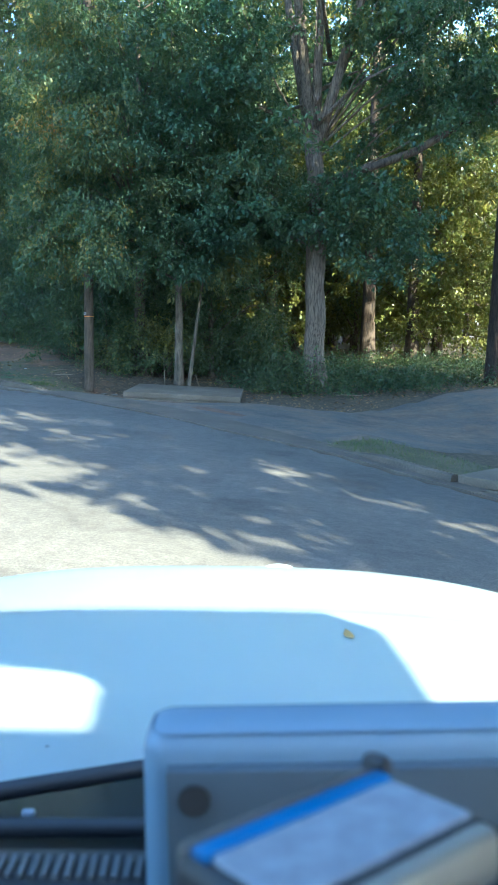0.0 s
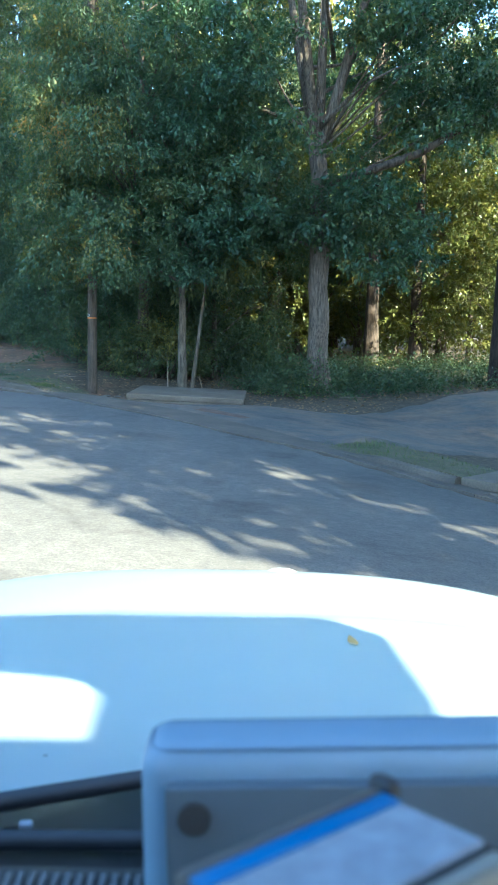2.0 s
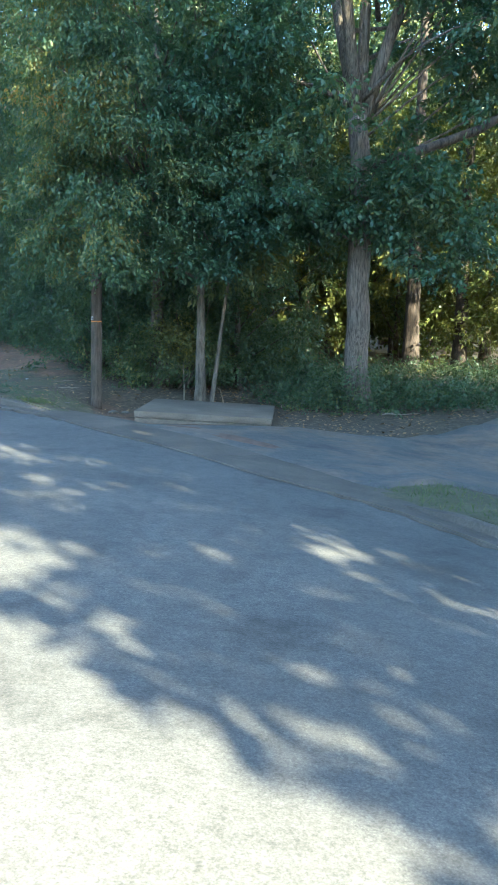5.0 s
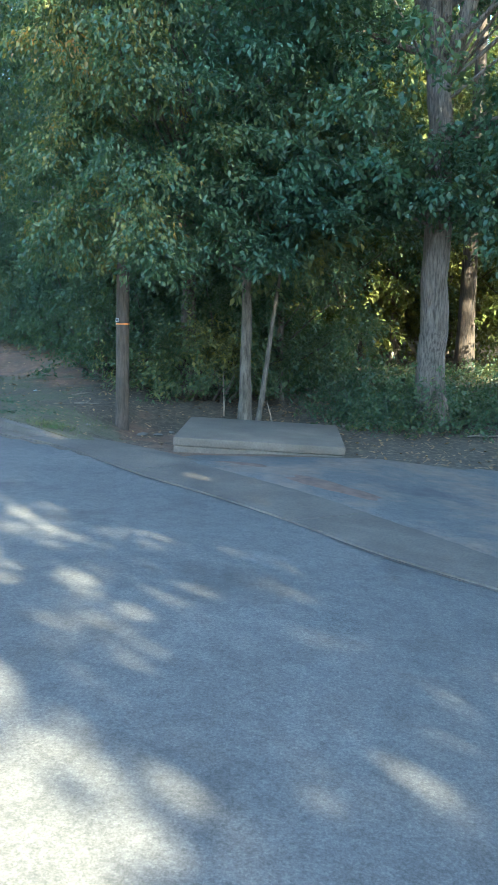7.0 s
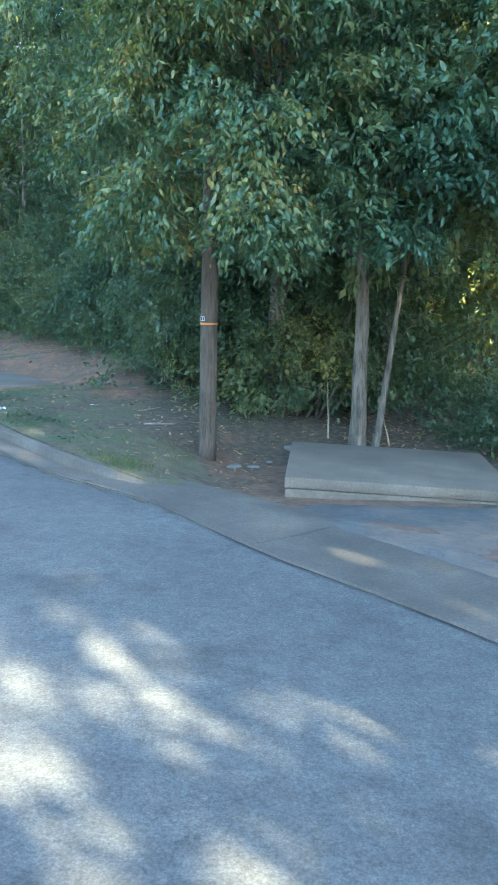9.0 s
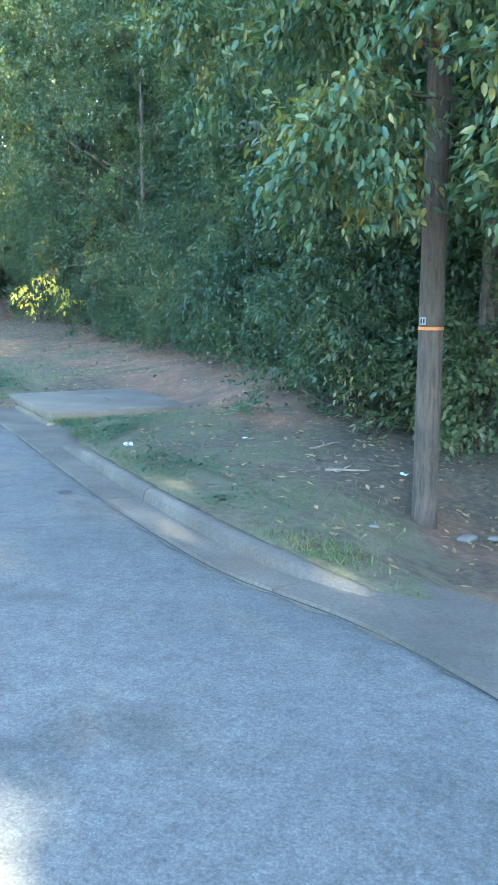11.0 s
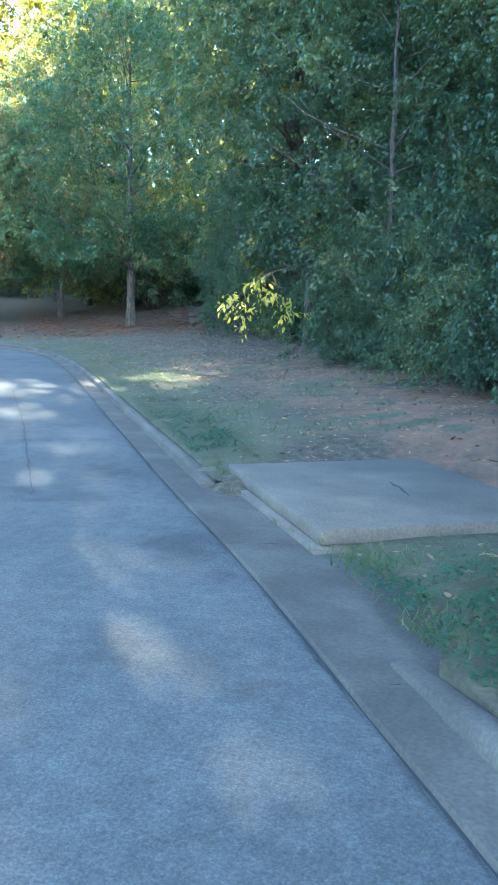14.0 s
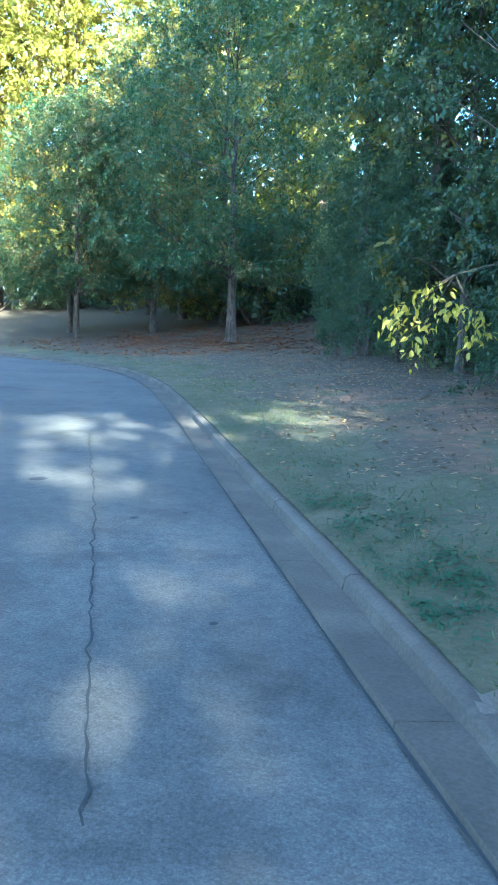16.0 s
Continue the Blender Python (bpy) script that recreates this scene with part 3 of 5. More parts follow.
# ---- trees ----
def leaf_cloud(rng, centres, spread, twigs, leaves, size, droop=0.5, flat=0.7, fine=False):
    """Twigs of leaves round the given centres: (n, 4, 3) corners."""
    c = np.repeat(np.asarray(centres, float), twigs, axis=0)
    r = np.repeat(np.broadcast_to(np.asarray(spread, float), (len(centres),)), twigs)
    d = rng.normal(size=c.shape)
    d /= np.linalg.norm(d, axis=1)[:, None]
    start = c + d * (r * rng.uniform(0.35, 1.0, len(c)) ** 0.6)[:, None] * (1, 1, flat)
    way = d * (1, 1, 0.5) + rng.normal(size=c.shape) * 0.35
    way[:, 2] -= droop
    way /= np.linalg.norm(way, axis=1)[:, None]
    start = np.repeat(start, leaves, axis=0)
    way = np.repeat(way, leaves, axis=0)
    n = len(start)
    pos = start + way * rng.uniform(0, 0.5, n)[:, None] + rng.normal(size=(n, 3)) * 0.06
    tip = way * 0.6 + rng.normal(size=(n, 3)) * 0.55
    tip[:, 2] -= droop * 0.5
    tip /= np.linalg.norm(tip, axis=1)[:, None]
    side = np.cross(tip, rng.normal(size=(n, 3)) * 0.45 + (0, 0, 1))
    side /= np.linalg.norm(side, axis=1)[:, None] + 1e-9
    up = np.cross(side, tip)
    ln = size * rng.uniform(0.65, 1.3, n)[:, None]
    w = ln * rng.uniform(0.22, 0.32, n)[:, None]
    if fine:       # a folded, pointed blade
        w = w * 0.92
        a, b = pos + tip * ln * 0.25 + up * ln * 0.05, pos + tip * ln * 0.62 + up * ln * 0.05
        return np.stack([pos, a + side * w * 0.85, b + side * w * 0.8, pos + tip * ln - up * ln * 0.08, b - side * w * 0.8, a - side * w * 0.85], 1)
    return np.stack([pos, pos + tip * ln * 0.45 + side * w + up * ln * 0.07, pos + tip * ln - up * ln * 0.06, pos + tip * ln * 0.45 - side * w + up * ln * 0.07], 1)


def quads_mesh(name, quads, material):
    me = bpy.data.meshes.new(name)
    m, per = quads.shape[:2]
    index = np.arange(4 * m, dtype=np.int32) if per == 4 else (np.arange(m, dtype=np.int32)[:, None] * 6 + np.array((0, 1, 2, 3, 0, 3, 4, 5), np.int32)).ravel()
    n = len(index) // 4
    me.vertices.add(per * m)
    me.vertices.foreach_set("co", quads.astype(np.float32).ravel())
    me.loops.add(4 * n)
    me.loops.foreach_set("vertex_index", index)
    me.polygons.add(n)
    me.polygons.foreach_set("loop_start", np.arange(0, 4 * n, 4, dtype=np.int32))
    me.materials.append(material)
    me.update()
    me.validate()
    return me


def limb(rng, a, b, r0, r1, bend=0.12, n=6):
    a, b = Vector(a), Vector(b)
    off = Vector(rng.normal(size=3)) * bend * (b - a).length
    pts = [a.lerp(b, k / (n - 1)) + off * math.sin(math.pi * k / (n - 1)) * (0.4 + 0.6 * k / n) for k in range(n)]
    return tube(pts, [r0 + (r1 - r0) * k / (n - 1) for k in range(n)], 8)


def make_tree(name, seed, height, radius, clear, crown_r, bark, leaves, label, size=0.15, clumps=90, twigs=11, per=20, fork=None, droop=0.5, lean=(0, 0), extra=(), limbs=0.3, category="tree", fine=False, puff=0.26, flat=0.7):
    """A tapered trunk with limbs and a crown of leafy clumps at the limb ends."""
    rng = np.random.default_rng(seed)
    thing = tagged(new(name), label, category)
    pieces, ends = [], []
    top = Vector((lean[0] + rng.normal() * 0.003 * height, lean[1] + rng.normal() * 0.003 * height, height * 0.86))
    stop = (fork or height * 0.86) / (height * 0.86)
    n = 14
    pts = [Vector((0, 0, -0.25))] + [Vector((0, 0, 0)).lerp(top, stop * k / n) + Vector((rng.normal(), rng.normal(), 0)) * radius * 0.1 * (k > 0) for k in range(n + 1)]
    thin = 0.25 if fork else 0.9
    rad = [radius * 1.6] + [max(0.02, radius * (1.0 + 0.28 * math.exp(-k * 1.3) - thin * k / n)) for k in range(n + 1)]
    pieces.append(tube(pts, rad, 16, 0.05, rng))
    mains = []
    if fork:
        for k in range(4):
            w = k * 1.6 + 0.4
            end = pts[-1] + Vector((math.cos(w) * crown_r * 0.42, math.sin(w) * crown_r * 0.42, (height - fork) * rng.uniform(0.6, 0.85)))
            pieces.append(limb(rng, pts[-2], end, radius * 0.52, radius * 0.1, 0.06, 8))
            mains.append((pts[-1], end))
    for k in range(clumps):
        h = clear + (height - clear) * (k + rng.uniform(0, 1)) / clumps
        f = (h - clear) / (height - clear)
        full = crown_r * min(1.0, 0.62 + 1.1 * f) * math.sqrt(max(0.05, 1 - max(0, (f - 0.45) / 0.58) ** 2))
        reach = full * math.sqrt(rng.uniform(0.12, 1.0))
        w = k * 2.399 + rng.uniform(-0.5, 0.5)
        mid = top * min(1, h / top.z)
        end = Vector((mid.x + math.cos(w) * reach, mid.y + math.sin(w) * reach, h + rng.uniform(-0.4, 0.4)))
        ends.append(end)
        if rng.uniform() < limbs and not (mains and h < fork + 1.2):
            if mains:
                a, b = mains[k % 4]
                base = a.lerp(b, min(0.95, max(0.02, (h - 1.0 - a.z) / (b.z - a.z))))
            else:
                base = top * (min(height * 0.8, max(clear * 0.85, h - reach * rng.uniform(0.5, 0.9))) / top.z)
            pieces.append(limb(rng, base, end, max(0.016, radius * (0.3 - 0.22 * f)), 0.008))
    for e in extra:
        ends.append(Vector(e))
    if len(extra):
        for e in list(extra)[::12]:
            low = min(0.95 * (fork or top.z), max(clear, e[2] - 0.5 * math.hypot(e[0], e[1]) - rng.uniform(0.1, 0.9)))
            pieces.append(limb(rng, top * (low / top.z), e, 0.035, 0.008, 0.08))
    v, f = joined(pieces)
    ob = new("trunk", mesh_from("trunk", v, f, bark, True))
    ob.parent = thing
    spread = np.r_[rng.uniform(0.5, 0.95, clumps) * min(1.25, crown_r * puff), np.full(len(extra), 1.9 * puff)]
    q = leaf_cloud(rng, [tuple(e) for e in ends], spread, twigs, per, size, droop, flat, fine)
    ob = new("crown", quads_mesh("crown", q, leaves))
    ob.parent = thing
    return thing


def make_bush(name, seed, height, width, leaves, label, size=0.11, clumps=26, twigs=13, per=20, droop=0.35, fine=False):
    rng = np.random.default_rng(seed)
    thing = tagged(new(name), label, "bush")
    pieces, ends = [], []
    for k in range(clumps):
        w, h = rng.uniform(0, 2 * math.pi), height * rng.uniform(0.08, 0.95)
        r = width * 0.5 * math.sqrt(rng.uniform(0.05, 1)) * math.sqrt(max(0.08, 1 - (h / height) ** 2 * 0.8))
        ends.append(Vector((math.cos(w) * r, math.sin(w) * r, h)))
        if k % 2 == 0:
            pieces.append(limb(rng, (math.cos(w) * 0.12, math.sin(w) * 0.12, -0.15), ends[-1], 0.035, 0.008, 0.1, 5))
    v, f = joined(pieces)
    ob = new("branchwork", mesh_from("branchwork", v, f, M_BARK_DARK, True))
    tagged(ob, "thin dark stems inside the leaves", kind="stuff")
    ob.parent = thing
    q = leaf_cloud(rng, [tuple(e) for e in ends], rng.uniform(0.35, 0.6, len(ends)) * min(1.3, width * 0.4), twigs, per, size, droop, 0.85, fine)
    q[:, :, 2] = np.maximum(q[:, :, 2], 0.03)
    ob = new("foliage", quads_mesh("foliage", q, leaves))
    ob.parent = thing
    return thing


def stand(thing, x, y, turn=0.0, scale=1.0, sink=0.0):
    thing.matrix_basis = pose(x, y, land(x, y) - sink, 0, 0, turn) @ Matrix.Diagonal((scale, scale, scale, 1))
    return thing


def again(thing, x, y, turn, scale=1.0, stretch=1.0):
    c = copy_thing(thing, pose(x, y, land(x, y), 0, 0, turn))
    c.scale = (scale, scale, scale * stretch)
    return c


# ---- the woods ----
rng = np.random.default_rng(40)
hang = [(rng.uniform(-2.0, -1.45), rng.uniform(-5.2, -3.2), rng.uniform(2.5, 8.5)) for _ in range(30)]
hang += [(rng.uniform(-3.6, -1.4), rng.uniform(-3.2, 0.2), rng.uniform(3.0, 8.5)) for _ in range(34)]
hang += [(rng.uniform(-0.9, 0.0), rng.uniform(-5.6, -4.6), rng.uniform(3.4, 8.0)) for _ in range(24)]
hang += [(rng.uniform(-1.6, -0.8), rng.uniform(-5.2, -3.6), rng.uniform(4.6, 9.5)) for _ in range(24)]
low_rng = np.random.default_rng(41)
hang += [(low_rng.uniform(-0.55, -0.2), low_rng.uniform(-6.2, -5.7), low_rng.uniform(2.6, 3.8)) for _ in range(7)]
front = [(rng.uniform(-1.6, 1.6), rng.uniform(-2.2, -0.5), rng.uniform(3.1, 8.4)) for _ in range(42)]
crest = [(rng.uniform(-3.2, -1.5), rng.uniform(-2.6, -0.6), rng.uniform(6.5, 12.0)) for _ in range(18)] + [(rng.uniform(-1.4, 1.6), rng.uniform(-2.4, -1.0), rng.uniform(8.6, 12.5)) for _ in range(12)] + [(rng.uniform(1.5, 5.2), rng.uniform(-1.5, 3.0), rng.uniform(6.9, 12.0)) for _ in range(120)]
side = [(rng.uniform(-2.9, -0.9), rng.uniform(-2.4, 0.6), rng.uniform(3.9, 5.0)) for _ in range(14)] + [(rng.uniform(0.8, 2.6), rng.uniform(-2.0, 0.6), rng.uniform(3.0, 5.2)) for _ in range(12)]
veil = [(rng.uniform(-1.9, 1.7), rng.uniform(-1.7, -0.6), rng.uniform(3.8, 5.3)) for _ in range(26)]
oak = stand(make_tree("oak_tree", 3, 19, 0.285, 3.7, 4.6, M_BARK, M_LEAF_OAK, "large oak with grey furrowed bark at the wood's edge", clumps=120, fork=6.4, lean=(-0.75, -0.5), extra=side + crest + veil, size=0.125, per=26, puff=0.155, flat=0.55, limbs=0.14), 3.6, 16.75, 0)
v, f = tube([(-0.2, -0.15, 5.3), (0.9, -0.3, 5.6), (2.3, -0.4, 6.1), (3.8, -0.3, 7.0), (5.6, 0.0, 8.3)], [0.12, 0.11, 0.10, 0.08, 0.05], 10, 0.06, rng)
ob = new("low_limb", mesh_from("low_limb", v, f, M_BARK_DARK, True))
ob.parent = oak
tagged(ob, "long dark limb reaching aside")
slim = stand(make_tree("slim_tree", 5, 9.6, 0.118, 3.3, 3.0, M_BARK_PALE, M_LEAF_OAK, "slim pale-barked tree behind the drain cover", clumps=80, extra=front, limbs=0.15, size=0.105, per=32, fine=True, puff=0.165, flat=0.55), -0.02, 16.3, 0)
stand(make_tree("sapling", 6, 6, 0.055, 2.9, 1.2, M_BARK_PALE, M_LEAF, "thin leaning sapling beside the slim tree", clumps=16, lean=(0.62, 0.1)), 0.22, 16.2, 0)
over = stand(make_tree("roadside_tree", 8, 15, 0.17, 4.2, 4.6, M_BARK_DARK, M_LEAF_ROADSIDE, "leafy roadside tree with drooping turning leaves", clumps=100, droop=0.8, extra=hang, size=0.085, per=40, fine=True, puff=0.175, flat=0.55), -1.2, 18.6, 0)
v, f = tube([(-0.1, 0.05, 3.7), (-1.4, 0.3, 3.95), (-2.6, 0.75, 4.1), (-3.3, 2.6, 4.5), (-3.9, 4.6, 4.95), (-4.15, 5.5, 5.0)], [0.06, 0.055, 0.05, 0.04, 0.025, 0.012], 9, 0.1, rng)
v2, f2 = tube([(-3.2, 2.3, 4.45), (-3.7, 3.1, 4.3), (-4.1, 3.5, 4.35)], [0.025, 0.018, 0.008], 7)
ob = new("bare_branch", mesh_from("bare_branch", *joined([(v, f), (v2, f2)]), M_BARK_PALE, True))
ob.parent = over
tagged(ob, "pale bare dead branch")
tall = stand(make_tree("woodland_tree", 11, 18, 0.20, 4.5, 4.2, M_BARK_DARK, M_LEAF, "tall woodland tree with dense green crown", clumps=110, size=0.095, per=44), -4.6, 30.3, 0)
mid = stand(make_tree("woodland_tree", 12, 13, 0.15, 2.6, 3.6, M_BARK_DARK, M_LEAF_DEEP, "mid-sized woodland tree with dark green leaves", clumps=100, size=0.125, per=28), -2.6, 26.0, 0)
low = stand(make_tree("understorey_tree", 13, 8, 0.08, 0.7, 2.5, M_BARK_DARK, M_LEAF_DEEP, "low dense understorey tree leafy to the ground", clumps=90, per=30, size=0.105), -2.4, 21.3, 0, 0.85)
low_sweep = [(rng.uniform(-5.5, 5.5), rng.uniform(-4.5, 3.0), rng.uniform(3.0, 5.5)) for _ in range(60)]
maple = stand(make_tree("maple_tree", 14, 16, 0.22, 3.4, 6.2, M_BARK_DARK, M_LEAF_AUTUMN, "maple with leaves turning orange on the verge", clumps=190, size=0.16, per=26, puff=0.2, flat=0.6, extra=low_sweep, limbs=0.2), -27.8, 56.5, 0)
yellow = stand(make_tree("yellowing_tree", 15, 22, 0.25, 2.5, 6.0, M_BARK_DARK, M_LEAF_YELLOW, "tall sunlit tree with yellow-green leaves", clumps=160, size=0.25, twigs=12, per=15), -52, 90, 0)
far = stand(make_tree("far_tree", 16, 20, 0.24, 0.5, 5.4, M_BARK_DARK, M_LEAF_FAR, "distant woodland tree in full leaf", clumps=95, size=0.23, twigs=10, per=14), -24, 70, 0)
bush = stand(make_bush("bush", 21, 3.2, 3.2, M_LEAF_DEEP, "dense dark green bush at the wood's edge", clumps=40, size=0.082, per=30, fine=True), -2.6, 19.8)
thicket = stand(make_bush("thicket", 23, 3.2, 3.4, M_LEAF_DEEP, "distant dark green thicket under the trees", size=0.2, clumps=30, twigs=9, per=11), -31, 66, 0, 1.6)
shrub = stand(make_bush("shrub", 22, 1.5, 2.0, M_LEAF, "low leafy shrub among fallen leaves", clumps=18), -0.9, 18.6)

sunny = stand(make_tree("sunlit_tree", 17, 9, 0.09, 1.0, 3.0, M_BARK_DARK, M_LEAF_SUNNY, "young tree with sunlit yellow-green leaves", clumps=80, size=0.15, twigs=10, per=18), 9.5, 38, 0)

EDGE = [(-1.6, 18.6), (-2.9, 20.2), (-4.2, 22.4), (-5.2, 24.6), (-6.3, 27.2), (-7.4, 30.0), (-8.6, 33.0), (-10.2, 35.8), (-12.0, 38.6), (-13.4, 41.4)]
for x, y in EDGE:
    again(bush, x + rng.uniform(0.6, 1.2), y + rng.uniform(0.2, 0.7), rng.uniform(0, 360), rng.uniform(0.75, 1.1), rng.uniform(0.9, 1.3))
    again(low, x + rng.uniform(1.5, 2.4), y + rng.uniform(0.6, 1.4), rng.uniform(0, 360), rng.uniform(0.85, 1.15))
for i, (x, y) in enumerate([(-2.2, 25), (-3.6, 29), (-5.4, 34), (-9.0, 37.5), (-11.0, 43.5), (-1.6, 22.5), (-0.3, 28), (1.5, 33), (-13.5, 40.5), (-15.5, 46), (-3, 40), (-7, 46)]):
    again(tall if i % 2 else mid, x, y, rng.uniform(0, 360), rng.uniform(0.5, 0.65) if i in (0, 1, 2, 5, 6, 7) else rng.uniform(0.85, 1.1))
for i, (x, y) in enumerate([(6.2, 36.5), (0.4, 36), (2.2, 41), (4.9, 29.5), (10.2, 31.0), (7.6, 33.5)]):
    again(tall if i % 3 else mid, x, y, rng.uniform(0, 360), rng.uniform(0.9, 1.2))
for x, y in [(5.5, 34), (9, 35), (13, 37), (16, 33), (2.8, 37), (7, 41), (12, 42), (17, 39), (4.5, 44), (20, 42), (8.3, 27), (10.6, 28), (6.6, 30), (9.6, 31.5), (12.6, 30), (4.2, 32), (11.2, 25), (7.2, 35), (3.2, 29.5)]:
    again(sunny, x, y, rng.uniform(0, 360), rng.uniform(0.85, 1.3))
for x, y in [(-33, 66), (-38, 70), (-43, 74), (-47, 80), (35, 48), (-17, 53), (-32, 72), (-3, 58), (5, 54), (13, 54), (21, 52), (28, 50), (-24, 68)]:
    again(far, x, y, rng.uniform(0, 360), rng.uniform(0.9, 1.15))
for x, y in [(-62, 80), (-56, 91), (-68, 94), (-40, 96), (-78, 88), (-60, 70), (-66, 66), (-74, 74), (-48, 98), (-56, 83), (-46, 91), (-84, 72), (-64, 86), (-72, 82), (-36, 90)]:
    again(yellow, x, y, rng.uniform(0, 360), rng.uniform(1.4, 1.9))
again(maple, -38.2, 58.6, 70, 0.8)
again(maple, -35.4, 62.0, 200, 0.88)
again(maple, -41.5, 62.5, 310, 0.85)
for x, y in [(-34, 69), (-29.5, 70), (-52, 82), (-57, 80), (-61, 78), (-55, 86), (-37, 72)]:
    again(thicket, x, y, rng.uniform(0, 360), 1.6, 1.2)
for x, y in [(-66, 76)]:
    again(yellow, x, y, rng.uniform(0, 360), 1.1)
for k in range(12):
    x, y = rng.uniform(-1.5, 3.2), rng.uniform(19.0, 26)
    again(shrub, x, y, rng.uniform(0, 360), rng.uniform(0.6, 1.3))
for k in range(26):
    x = rng.uniform(-62, -14)
    again(thicket, x, 62 + (-14 - x) * 0.42 + rng.uniform(0, 6), rng.uniform(0, 360), rng.uniform(0.9, 1.6))
# unseen trees on the sunny side, added to cast shade on road and woods
shade = stand(make_tree("shade_oak", 44, 19, 0.32, 4.0, 5.0, M_BARK, M_LEAF_DEEP, "unseen oak added for shade", size=0.30, clumps=120, twigs=8, per=9, fork=5.6), 11.1, -5.2, 0, 1.2)
for x, y, s in [(10.5, 0.8, 1.15), (16.0, -9.5, 1.25), (15, -2, 1.2), (14, 4.2, 1.1), (20, -6, 1.25), (12.0, 9.6, 1.0), (24, -14, 1.3), (14.6, -7.0, 1.15)]:
    again(shade, x, y, rng.uniform(0, 360), s, 0.76 if x < 15.2 else 1.0)

again(shade, 13.2, -11.6, 40, 0.55)
# sparse trees out of view, added to break up the sun on the woods
dapple_tree = stand(make_tree("woodland_tree", 19, 16, 0.18, 3.0, 4.4, M_BARK_DARK, M_LEAF, "unseen thin-crowned tree added to dapple the woods", clumps=52, size=0.16, per=18), 13.2, 20.4, 0)
for x, y, k in [(16.8, 15.4, 1.0), (12.2, 24.6, 0.8)]:
    again(dapple_tree, x, y, rng.uniform(0, 360), k)
for x, y in EDGE[1:]:      # leafy wall above the bushes
    again(mid, x + rng.uniform(2.0, 2.8), y + rng.uniform(0.3, 1.2), rng.uniform(0, 360), rng.uniform(0.7, 0.85))

edge = make_tree("edge_tree", 33, 11, 0.11, 1.9, 3.6, M_BARK_DARK, M_LEAF_DEEP, "broad edge tree with a low spray of yellow leaves", clumps=100, size=0.11, per=26)
stand(edge, -9.6, 33.2)
for x, y, k in [(-9.0, 32.2, 0.7), (-8.9, 33.9, 1.0), (-10.5, 34.6, 0.9), (-7.2, 29.3, 0.9), (-8.0, 31.0, 0.9), (-6.4, 28.0, 0.85), (-5.0, 25.6, 0.85)]:
    again(bush, x, y, rng.uniform(0, 360), k, 1.15)
sp = np.random.default_rng(5)
tips = [(-2.5 + sp.uniform(-0.5, 0.7), -1.9 + sp.uniform(-0.5, 0.5), 1.15 + sp.uniform(0, 0.9)) for _ in range(5)]
v, f = joined([tube([(-0.1, -0.05, 2.5), (-1.4, -1.0, 2.3), (-2.2, -1.7, 2.0), (-2.5, -1.9, 1.8)], [0.024, 0.016, 0.009, 0.005], 7)] + [tube([(-2.2, -1.7, 2.0), t], [0.008, 0.003], 5) for t in tips])
ob = new("low_branch", mesh_from("low_branch", v, f, M_BARK_DARK, True))
ob.parent = edge
ob = new("yellow_spray", quads_mesh("yellow_spray", leaf_cloud(sp, tips, 0.24, 5, 9, 0.125, 0.9, fine=True), M_LEAF_GOLD_LIT))
ob.parent = edge
tagged(ob, "yellow leaves on a low branch, sunlight put into their colour", kind="stuff")
for x, y, k in [(-12.5, 45, 1.3), (-8.5, 40, 1.25), (-10, 51, 1.3), (-6, 33, 0.8), (-15.0, 43.5, 1.65), (-18.6, 48.5, 1.65), (-12.2, 40.2, 1.6), (1, 44, 1.5), (5, 40, 1.4), (-1.5, 36, 1.2), (8.5, 45, 1.5), (13, 46, 1.5)]:
    again(tall if y < 44 and x < 0 or 48 < y < 49 else far, x, y, rng.uniform(0, 360), k)
for x, y in [(-22.5, 23), (-31, 29.5), (-39, 36), (-50, 42), (-61, 45), (-20.5, 13.5), (-18, 6)]:
    again(shade, x, y, rng.uniform(0, 360), 1.15)
for x, y, k in [(18, 5.5, 1.2), (20.5, -1, 1.12)]:
    again(shade, x, y, rng.uniform(0, 360), k)
# pines added as shade casters; their crowns stay above and beside the view
pine = stand(make_tree("shade_pine", 46, 36, 0.34, 22.0, 5.4, M_BARK_PINE, M_LEAF_DEEP, "tall pine whose unseen high crown is added for shade", size=0.36, clumps=110, twigs=10, per=11, limbs=0.4), 11.6, 2.0, 0)
again(pine, 15.0, -6.6, 80, 1.2)
again(pine, 16.2, -11.8, 170, 1.25)
again(pine, 10.4, 0.7, 20, 1.3)
again(pine, 17.0, 3.2, 230, 1.3)
for x, y, k in [(6.45, 26.0, 0.72), (8.1, 26.3, 0.66), (-3.2, 22.6, 1.05), (12.5, 14.0, 1.0), (-0.8, 25.2, 1.0), (8.8, 18.0, 0.85), (-6.2, 34.4, 1.25), (-4.6, 30.2, 1.2), (-8.6, 39.8, 1.25)]:
    again(pine, x, y, rng.uniform(0, 360), k)
for x, y in [ (-14.6, 42.3), (-16.4, 45.2), (-18.3, 48.0), (-20.0, 52.5), (-13.6, 44.5), (-21.5, 57)]:
    again(low, x, y, rng.uniform(0, 360), rng.uniform(0.6, 0.95))

